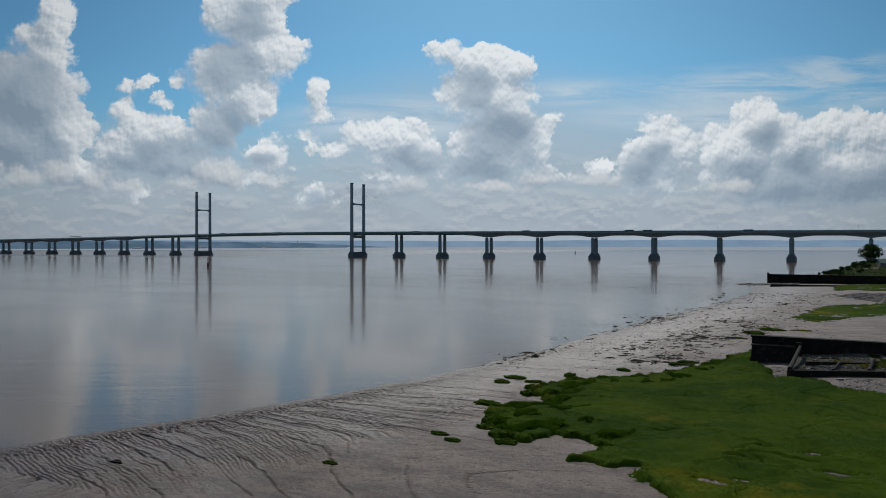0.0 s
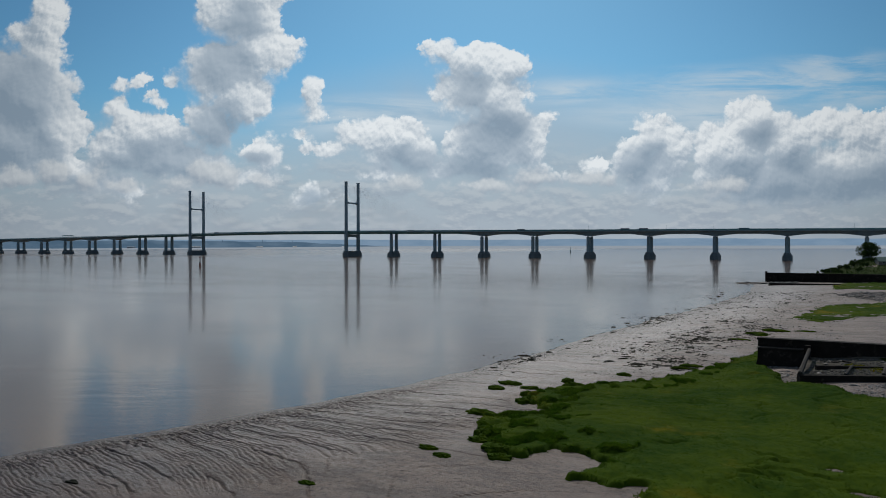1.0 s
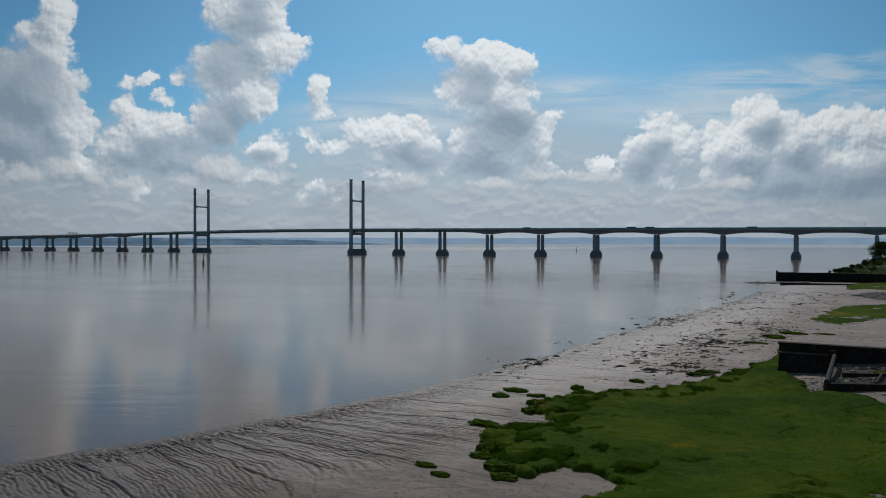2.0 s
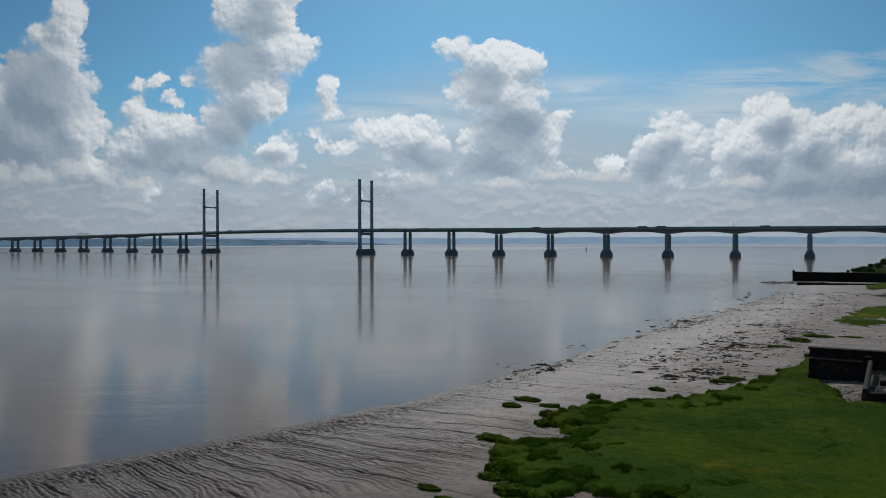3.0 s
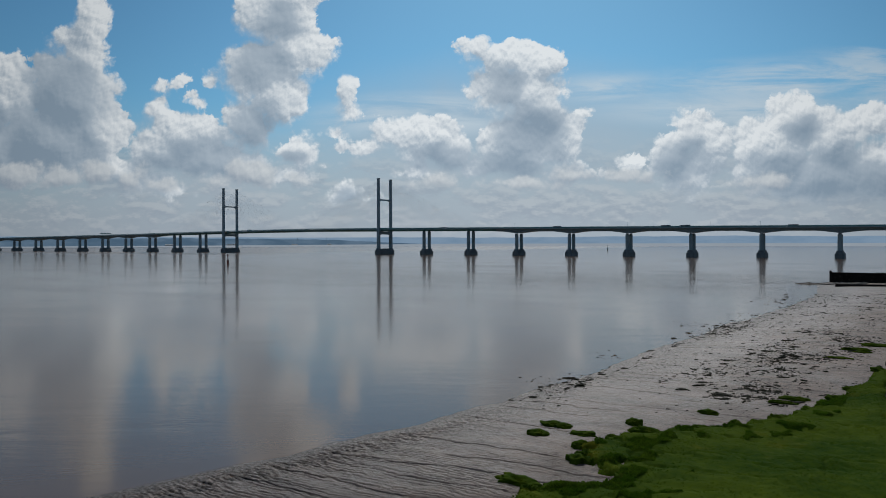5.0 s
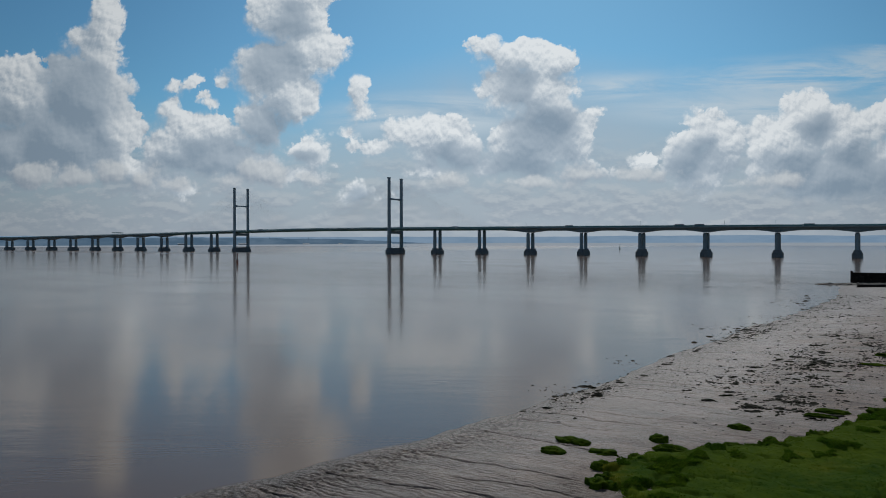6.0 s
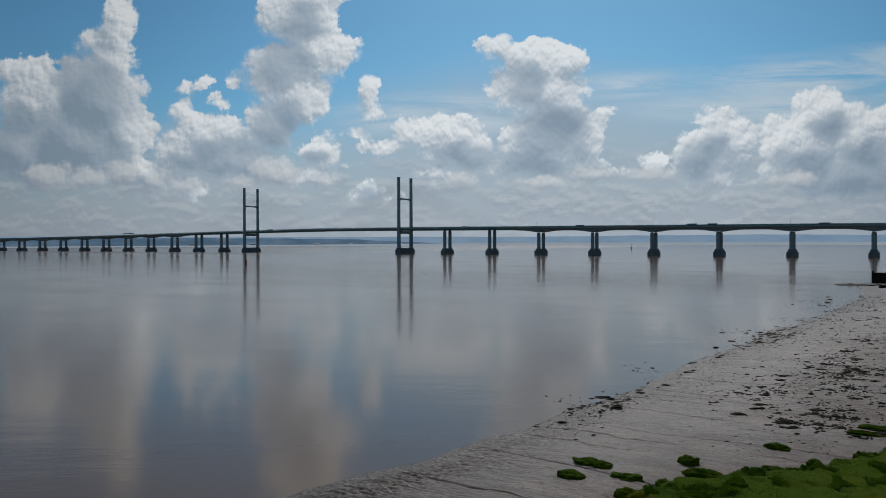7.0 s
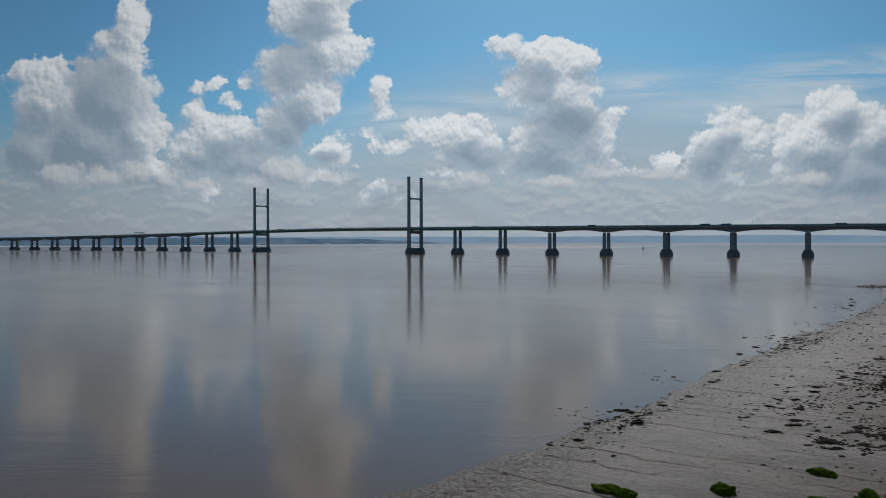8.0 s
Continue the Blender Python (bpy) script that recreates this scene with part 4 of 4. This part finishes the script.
# remains of a dock in front of it: a sloping floor of rubble between low walls
fx, fy = np.meshgrid(np.arange(771.0, 832.1, 0.5), np.arange(-1014.6, -997.4, 0.4))
front = -1014.6 + 0.49 * np.clip(fx - 771, 0, 13)
rise = np.clip((fy - front) / (-998.2 - front), 0, 1)
fz = 2.75 + 0.9 * rise + 0.75 * rise * step(fx, 772, 782) + 0.35 * (fbm(fx * 0.6, fy * 0.6, 88) - 0.5) - 2.2 * (fy < front - 0.1)
dock_floor = sheet("dock_floor", np.stack([fx, fy, fz], -1).reshape(-1, 3), grid_faces(fx.shape[1], fx.shape[0]), DOCK_SILT)
tagged(dock_floor, "sloping floor of silt and rubble in the ruined dock", "ground", kind="structure")
low = empty("low_wall", (770.8, -1014.5, 1))
keep_world(link("wall_body", slab(bmesh.new(), (770.7, -1014.6), (783.2, -1008.3), 0.9, 1.0, 3.3, 0.08), TARRED), low)
keep_world(link("end_wall", slab(bmesh.new(), (783.7, -1008.0), (786.0, -1020), 0.9, 1.0, 3.3, 0.1), TARRED), low)
tagged(low, "low black wall of a ruined dock", "wall")
inner = link("inner_wall", slab(bmesh.new(), (772.6, -1007.2), (781.5, -1003.4), 0.7, 1.5, 3.75, 0.08), TARRED)
tagged(inner, "low broken black wall inside the ruined dock", "wall")
for a, b, r in (((770.9, -1014.4, 3.45), (771.3, -1000.2, 5.1), 0.36), ((776.6, -1011.2, 3.3), (777.4, -1005.6, 3.8), 0.24),
                ((781.4, -1008.6, 3.3), (782.0, -1002.4, 4.2), 0.3)):
    bm = bmesh.new()
    rod(bm, a, b, r, r * 0.85, 8)
    beam = link("timber_beam", bm, TIMBER)
    tagged(beam, "grey weathered timber laid between the dock walls", "beam", "timbers of the ruined dock")
turf_spots = np.random.default_rng(9)
gv = []
for _ in range(8000):
    x, f = turf_spots.uniform(775, 800), turf_spots.uniform(0.3, 0.97)
    if float(fbm(np.array(x * 0.35), np.array(f * 4.0), 97)) < 0.50 - 0.02 * (x - 780):
        continue
    y0 = -1014.6 + 0.49 * min(x - 771, 13)
    y = y0 + f * (-998.2 - y0)
    z = 2.75 + 0.9 * f + 0.75 * f * float(step(np.array(x), 772, 782)) + 0.35 * (float(fbm(np.array(x * 0.6), np.array(y * 0.6), 88)) - 0.5)
    a = turf_spots.uniform(0, math.pi)
    gv += [(x - 0.24 * math.cos(a), y - 0.24 * math.sin(a), z - 0.05), (x + 0.24 * math.cos(a), y + 0.24 * math.sin(a), z - 0.05), (x, y, z + turf_spots.uniform(0.08, 0.18))]
tagged(sheet("dock_grass", gv, np.arange(len(gv)).reshape(-1, 3), BLADE, smooth=False), "coarse green grass growing over the dock floor", "grass", kind="stuff")
rr = random.Random(31)
DOCK_BLOCKS = [lump_mesh("dock_stone", 60 + i, 0.7, TARRED if i % 2 else STONE, 1, 0.5) for i in range(4)]
for k in range(26):
    x, f = rr.uniform(773, 790), rr.uniform(0.1, 0.95)
    y = -1013.5 + 0.45 * min(x - 771, 13) + f * (15 - 0.45 * min(x - 771, 13))
    block = new("dock_stone", DOCK_BLOCKS[k % 4])
    block.location = (x, y, 2.8 + 0.9 * f + 0.6 * f * float(step(np.array(x), 772, 782)))
    block.scale = (rr.uniform(0.3, 0.9), rr.uniform(0.25, 0.5), rr.uniform(0.2, 0.5))
    block.rotation_euler[2] = rr.uniform(-0.6, 0.6)
    tagged(block, "broken dark stone block on the dock floor", "stone", "broken stones in the ruined dock")



def dock_gravel(n, seed):
    """Pale broken stones in loose rows over the dock floor, joined."""
    r = np.random.default_rng(seed)
    x, f = r.uniform(771.8, 800, n), r.uniform(0.04, 0.96, n)
    ok = fbm(x * 0.25, f * 9.0, 98, 3) > 0.53 + 0.02 * np.maximum(x - 779, 0)
    x, f = x[ok], f[ok]
    n = len(x)
    y0 = -1014.6 + 0.49 * np.minimum(x - 771, 13)
    y = y0 + f * (-998.2 - y0)
    z = 2.80 + 0.9 * f + 0.75 * f * step(x, 772, 782) + 0.35 * (fbm(x * 0.6, y * 0.6, 88) - 0.5)
    base = np.array([(1, 0, 0), (0, 1, 0), (-1, 0, 0), (0, -1, 0), (0, 0, 1), (0, 0, -1)], float)
    tri = np.array([(0, 1, 4), (1, 2, 4), (2, 3, 4), (3, 0, 4), (1, 0, 5), (2, 1, 5), (3, 2, 5), (0, 3, 5)])
    size = 0.075 * r.lognormal(0, 0.4, n)
    v = base[None] * (1 + 0.15 * r.standard_normal((n, 6, 1))) * np.stack([size * 1.5, size, size * 0.8], -1)[:, None]
    v = v + np.stack([x, y, z], -1)[:, None]
    ob = sheet("dock_gravel", v.reshape(-1, 3), (tri[None] + 6 * np.arange(n)[:, None, None]).reshape(-1, 3), DOCK_STONE, smooth=False)
    tagged(ob, "pale broken stones over the dock floor", "stones", kind="stuff")


dock_gravel(5200, 41)

# the far sea wall and the low ledge before it
sea_wall = empty("sea_wall", (731, -681, 1))
keep_world(link("wall_body", slab(bmesh.new(), (731.2, -681), (900, -681), 1.4, -0.6, 5.7, 0.2), TARRED), sea_wall)
keep_world(link("coping", slab(bmesh.new(), (731.0, -681), (900, -681), 1.7, 5.7, 6.0), TARRED), sea_wall)
keep_world(link("end_post", slab(bmesh.new(), (730.6, -681.2), (731.6, -681.2), 1.9, -0.6, 6.9), TARRED), sea_wall)
for k in range(16):
    x = 736 + 4.4 * k
    keep_world(link("fender", slab(bmesh.new(), (x, -682.0), (x + 0.4, -682.0), 0.5, -0.3, 5.65), TARRED), sea_wall)
tagged(sea_wall, "long black sea wall along the headland", "wall")
ledge = link("stone_ledge", slab(bmesh.new(), (736, -714), (769, -708.5), 2.4, 0.0, 1.7, 0.5), TARRED)
tagged(ledge, "low dark weedy stone ledge on the mud", "ledge")


# ================= weed, stones and tussocks =================
rng = random.Random(7)
WEED_SHAPES = [lump_mesh("weed_clump", i, 0.5, WEED, 2, 0.85) for i in range(8)]


def weed_density(x, y):
    """How thickly the wrack lies: along the water's edge, and in a belt below the marsh."""
    d = x - np.interp(y, SHORE_Y, SHORE_X)
    patchy = step(fbm(x * 0.14, y * 0.10, 91), 0.32, 0.55)
    edge = 0.16 * np.exp(-((d - 1.0) / 2.2) ** 2) * (0.2 + step(fbm(x * 0.03, y * 0.06, 93), 0.45, 0.6)) * step(y, -1020, -1010)
    heaps = 0.0
    # heaps along the edge, and thin rafts in the shallows: x, y, half widths, weight
    for hx, hy, hw, hl, k in ((722, -1004, 2.4, 7.5, 1.0), (728.5, -917, 4.0, 13, 0.9), (733.5, -840, 4, 20, 0.22), (723, -812, 6, 22, 0.22),
                              (716, -974, 3.2, 4.0, 0.34), (719, -911, 5.0, 4.5, 0.40), (715, -1004, 2.5, 3.5, 0.25), (723, -877, 4, 6, 0.3)):
        heaps = heaps + k * np.exp(-((x - hx) / hw) ** 2 - ((y - hy) / hl) ** 2) * (0.25 + step(fbm(x * 0.25, y * 0.2, 94), 0.38, 0.55))
    mid = np.interp(y, [-1015, -985, -955, -915], [747, 745, 750, 752])
    belt = np.exp(-((x - mid) / 7.0) ** 2) * step(y, -1018, -1006) * (1 - step(y, -940, -905))
    top = np.exp(-((d - 22) / 12.0) ** 2) * step(y, -930, -890) * 0.07
    return np.clip(edge + heaps + (0.05 + 1.0 * belt + top) * (0.10 + patchy) * step(y, -1030, -1012) * step(d, -2, 2), 0, 1)


def weed(x, y, size, stretch, turn):
    ob = new("weed_clump", WEED_SHAPES[rng.randrange(8)])
    ob.location = (x, y, max(ground_at(x, y), -0.02) + 0.02 * size)
    ob.scale = (size * stretch, size, size * 0.8)
    ob.rotation_euler[2] = turn
    tagged(ob, "flat clump of black seaweed-covered stones on the mud", "seaweed", "seaweed clumps on the mud")


count = 0
while count < 296:
    y = rng.uniform(-1030, -770)
    edge = float(np.interp(y, SHORE_Y, SHORE_X))
    x = edge + rng.uniform(-9, 36)
    if rng.random() > float(weed_density(np.array(x), np.array(y))) or float(inside(np.array([x]), np.array([y]), MARSH)[0]) > -1.5:
        continue
    weed(x, y, rng.choice((0.20, 0.24, 0.28, 0.34, 0.46)), rng.uniform(1.2, 2.2), rng.uniform(-0.5, 0.5) + 0.55)
    count += 1


def scatter(name, n, box, flat, size, material, label, category, seed, test, sink=0.0):
    """Many small lumps, joined."""
    r = np.random.default_rng(seed)
    base = bmesh.new()
    bmesh.ops.create_icosphere(base, subdivisions=1, radius=1.0)
    bv = np.array([v.co[:] for v in base.verts])
    bf = np.array([[v.index for v in f.verts] for f in base.faces])
    base.free()
    x, y = r.uniform(box[0], box[1], n), r.uniform(box[2], box[3], n)
    ok = test(x, y, r)
    x, y = x[ok], y[ok]
    n = len(x)
    s = size * r.lognormal(0, 0.45, n)
    a = r.uniform(-0.5, 0.5, n) + 0.5
    v = bv[None] * (1 + 0.20 * r.standard_normal((n, len(bv), 1)))
    v = v * np.stack([s * r.uniform(0.9, 1.7, n), s, s * flat], -1)[:, None, :]
    vx = v[..., 0] * np.cos(a)[:, None] - v[..., 1] * np.sin(a)[:, None]
    vy = v[..., 0] * np.sin(a)[:, None] + v[..., 1] * np.cos(a)[:, None]
    z = np.maximum(land(x, y), -0.03) - sink
    verts = np.stack([vx + x[:, None], vy + y[:, None], v[..., 2] + z[:, None]], -1).reshape(-1, 3)
    faces = (bf[None] + (np.arange(n) * len(bv))[:, None, None]).reshape(-1, 3)
    ob = sheet(name, verts, faces, material, smooth=False)
    tagged(ob, label, category, kind="stuff")


def weedy(x, y, r):
    return (r.random(len(x)) < 0.9 * weed_density(x, y) * (0.3 + step(fbm(x * 0.5, y * 0.6, 92), 0.4, 0.6))) & (inside(x, y, MARSH) < -0.5)


scatter("weed_scraps", 95000, (708, 775, -1035, -770), 0.45, 0.12, WEED, "scraps of black seaweed strewn over the mud", "seaweed", 21, weedy)
scatter("rubble", 6000, (768, 850, -836, -764), 0.8, 0.26, STONE, "dark rubble stones along the upper shore", "stones", 22,
        lambda x, y, r: inside(x, y, [(770, -790), (778, -768), (850, -770), (850, -812), (786, -826)]) > -2 * r.random(len(x)))
scatter("spit_stones", 2600, (714, 748, -704, -676), 0.8, 0.34, STONE, "stones at the end of the sea wall", "stones", 23,
        lambda x, y, r: inside(x, y, [(716, -690), (728, -683), (748, -683), (748, -692), (730, -697)]) > -1.0 * r.random(len(x)))
scatter("dock_rubble", 9000, (760, 800, -1024, -997), 0.9, 0.075, PALE_STONE, "pale rubble strewn beside the ruined dock", "stones", 24,
        lambda x, y, r: (inside(x, y, [(762, -1000.5), (770.5, -1000.5), (770.2, -1014), (774.5, -1016), (784, -1011), (800, -1012), (798, -1020), (780, -1021), (774, -1017), (768, -1016), (764, -1004)]) > -r.random(len(x)))
        & (fbm(x * 0.3, y * 0.3, 95) > 0.36 + 0.14 * r.random(len(x))), sink=0.0)


def make_tussock(x, y, a, b, tall, seed):
    """A hummock of turf with its grass."""
    t = empty("grass_tussock", (x, y, ground_at(x, y) - 0.05))
    r = np.random.default_rng(seed)
    bm = bmesh.new()
    bmesh.ops.create_icosphere(bm, subdivisions=4, radius=1.0)
    for v in bm.verts:
        k = 1 + 0.45 * noise.noise(v.co * 1.6 + Vector((seed, 0, 0))) + 0.28 * noise.noise(v.co * 3.7 + Vector((0, seed, 0)))
        k += 0.14 * noise.noise(v.co * 8.0 + Vector((0, 0, seed)))
        z = math.copysign(abs(v.co.z) ** 0.6, v.co.z)
        v.co = Vector((v.co.x * a * k, v.co.y * b * k, max(z, -0.3) * tall * k))
    part("hummock", bm, GRASS, t, smooth=True)
    bm = bmesh.new()
    for _ in range(int(220 * a * b) + 60):
        q, d = r.uniform(0, 2 * math.pi), math.sqrt(r.uniform(0, 1))
        px, py = a * d * math.cos(q), b * d * math.sin(q)
        pz = tall * math.sqrt(max(0.0, 1 - d * d)) * 0.9
        h, l, w = r.uniform(0.05, 0.16), r.uniform(0, 2 * math.pi), 0.05
        bm.faces.new([bm.verts.new(c) for c in ((px - w, py, pz), (px + w, py, pz), (px + 0.2 * math.cos(l), py + 0.2 * math.sin(l), pz + h))])
    tagged(part("grass_cover", bm, BLADE, t), kind="stuff")
    tagged(t, "small hummock of green grass on the mud", "grass tussock", "grass tussocks on the mud")


for k, (x, y, a, b, tall) in enumerate(((731.2, -1033.8, 1.2, 0.8, 0.45), (731.0, -1029.3, 1.2, 0.8, 0.45), (732.6, -1029.6, 1.0, 0.7, 0.4), (736.0, -1031.8, 1.3, 0.8, 0.5), (745.2, -1014.9, 1.2, 0.7, 0.4), (753.2, -1001.4, 1.9, 0.8, 0.4), (739.2, -1024.7, 0.9, 0.8, 0.6),
                                        (746.4, -1023.0, 1.2, 0.7, 0.4), (739.6, -1066.7, 1.2, 0.6, 0.3), (742.4, -1068.5, 1.0, 0.55, 0.3),
                                        (742.8, -1061.3, 1.3, 0.8, 0.4), (747.7, -1066.2, 1.4, 0.8, 0.4), (736.1, -1081.5, 0.8, 0.4, 0.25),
                                        (737.0, -1049.8, 1.9, 1.0, 0.5), (755.3, -960.4, 2.2, 0.8, 0.3), (758.6, -951, 1.6, 0.7, 0.3), (767.1, -937.6, 2.2, 0.8, 0.3), (757.4, -948, 2.6, 1.2, 0.5), (760.8, -940, 3.2, 1.2, 0.5),
                                        (752.0, -1004.5, 1.6, 0.7, 0.4), (741.5, -1028.2, 1.8, 0.9, 0.7))):
    make_tussock(x, y, a, b, tall, 30 + k)
edge_rng = random.Random(77)
for k in range(26):
    i = edge_rng.choice((26, 27, 28, 29, 30, 31, 32, 33, 34, 35, 0, 1, 2)) % len(MARSH)
    (x0, y0), (x1, y1) = MARSH[i], MARSH[(i + 1) % len(MARSH)]
    f, off = edge_rng.random(), edge_rng.uniform(-0.4, 0.7)
    long = math.hypot(x1 - x0, y1 - y0)
    x, y = x0 + (x1 - x0) * f + off * (y1 - y0) / long, y0 + (y1 - y0) * f - off * (x1 - x0) / long
    make_tussock(x, y, edge_rng.uniform(0.5, 1.2), edge_rng.uniform(0.5, 0.9), edge_rng.uniform(0.4, 0.75), 70 + k)

driftwood = new("driftwood", lump_mesh("driftwood", 41, 0.4, WEED, 2, 0.7))
driftwood.location, driftwood.scale = (716.7, -1091.2, ground_at(716.7, -1091.2) + 0.05), (0.75, 0.35, 0.5)
tagged(driftwood, "dark lump of driftwood lying on the mud", "driftwood")


# ================= the headland: tree, bushes, houses =================
def leaf_cloud(bm, centre, radius, n, leaf, r):
    for _ in range(n):
        d = Vector((r.gauss(0, 1), r.gauss(0, 1), r.gauss(0, 1))).normalized() * radius * r.uniform(0.55, 1.0)
        c = Vector(centre) + Vector((d.x, d.y, d.z * 0.8))
        u = Vector((r.gauss(0, 1), r.gauss(0, 1), r.gauss(0, 1))).normalized()
        w = u.orthogonal().normalized()
        s = leaf * r.uniform(0.6, 1.3)
        bm.faces.new([bm.verts.new(c + u * s), bm.verts.new(c + w * s * 0.6), bm.verts.new(c - u * s), bm.verts.new(c - w * s * 0.6)])


def make_tree(x, y, tall, wide, seed, name="tree", label="broad dark green tree on the headland", clumps=46, leaf=0.42):
    r = random.Random(seed)
    tree = empty(name, (x, y, ground_at(x, y) + 0.1))
    bm = bmesh.new()
    rod(bm, (0, 0, -0.6), (0.1, 0, tall * 0.4), tall * 0.035, tall * 0.022, 8)
    part("trunk", bm, BARK, tree)
    bm = bmesh.new()
    leaves = bmesh.new()
    for k in range(clumps):
        a, f = r.uniform(0, 2 * math.pi), math.sqrt(r.random())
        h = r.uniform(0.28, 0.95)
        reach = wide * f * math.sqrt(max(0.1, 1 - ((h - 0.5) / 0.52) ** 2))
        c = (reach * math.cos(a), reach * math.sin(a), tall * h)
        if k % 3 == 0:
            rod(bm, (0.1, 0, tall * r.uniform(0.15, 0.4)), c, tall * 0.012, tall * 0.004, 5)
        leaf_cloud(leaves, c, wide * r.uniform(0.18, 0.32), 46, leaf, r)
    part("limbs", bm, BARK, tree)
    part("crown", leaves, LEAF, tree)
    tagged(tree, label, "tree" if name == "tree" else "bush", "" if name == "tree" else "bushes on the headland")


make_tree(782.6, -574, 12.2, 6.8, 5, clumps=90)
make_tree(803, -566, 8.5, 5.0, 6, label="dark green tree beside the houses")
r = random.Random(12)
for k in range(44):
    f = ((k % 30) / 29) ** 0.75
    x = 751 + 34 * f + r.uniform(-1.5, 3) + (k // 30) * r.uniform(2, 16)
    y = -672 + 95 * f * r.uniform(0.75, 1.05)
    make_tree(x, y, r.uniform(1.3, 2.8), r.uniform(1.0, 2.0), 50 + k, "bush", "low rounded dark green bush in the headland turf", 12, 0.30)


def make_house(x, y, turn, wide, deep, eaves, ridge, roof, label):
    z = ground_at(x, y) - 0.2
    house = empty("house", (x, y, z))
    house.rotation_euler[2] = radians(turn)
    part("wall", prism(bmesh.new(), rect(-wide / 2, wide / 2, -deep / 2, deep / 2), 0, eaves), BRICK, house)
    bm = bmesh.new()
    e = 0.4
    a = [bm.verts.new((sx * (wide / 2 + e), yy, zz)) for sx in (-1, 1) for yy, zz in
         ((-deep / 2 - e, eaves - 0.1), (0, ridge), (deep / 2 + e, eaves - 0.1), (deep / 2 + e, eaves - 0.3), (0, ridge - 0.25), (-deep / 2 - e, eaves - 0.3))]
    for j in range(6):
        bm.faces.new((a[j], a[(j + 1) % 6], a[6 + (j + 1) % 6], a[6 + j]))
    bm.faces.new(a[:6][::-1]), bm.faces.new(a[6:])
    bmesh.ops.recalc_face_normals(bm, faces=bm.faces[:])
    part("roof", bm, roof, house)
    for sx in (-1, 1):
        bm = bmesh.new()
        bm.faces.new([bm.verts.new(c) for c in ((sx * wide / 2, -deep / 2, eaves), (sx * wide / 2, deep / 2, eaves), (sx * wide / 2, 0, ridge - 0.3))])
        part("gable", bm, BRICK, house)
    for xx in (-wide * 0.3, 0, wide * 0.3):
        win = part("window", prism(bmesh.new(), rect(xx - 0.6, xx + 0.6, -deep / 2 - 0.05, -deep / 2 + 0.05), 1.0, 2.2), WHITE, house)
        part("pane", prism(bmesh.new(), rect(xx - 0.5, xx + 0.5, -deep / 2 - 0.07, -deep / 2 - 0.04), 1.1, 2.1), GLASS, win)
    tagged(house, label, "house", "houses on the headland")


make_house(793, -622, 14, 13, 8, 2.3, 4.9, GREEN_ROOF, "low house with a green sheet roof on the headland")
make_house(803, -590, 5, 16, 9, 4.2, 7.6, SLATE, "rendered house with a dark slate roof")
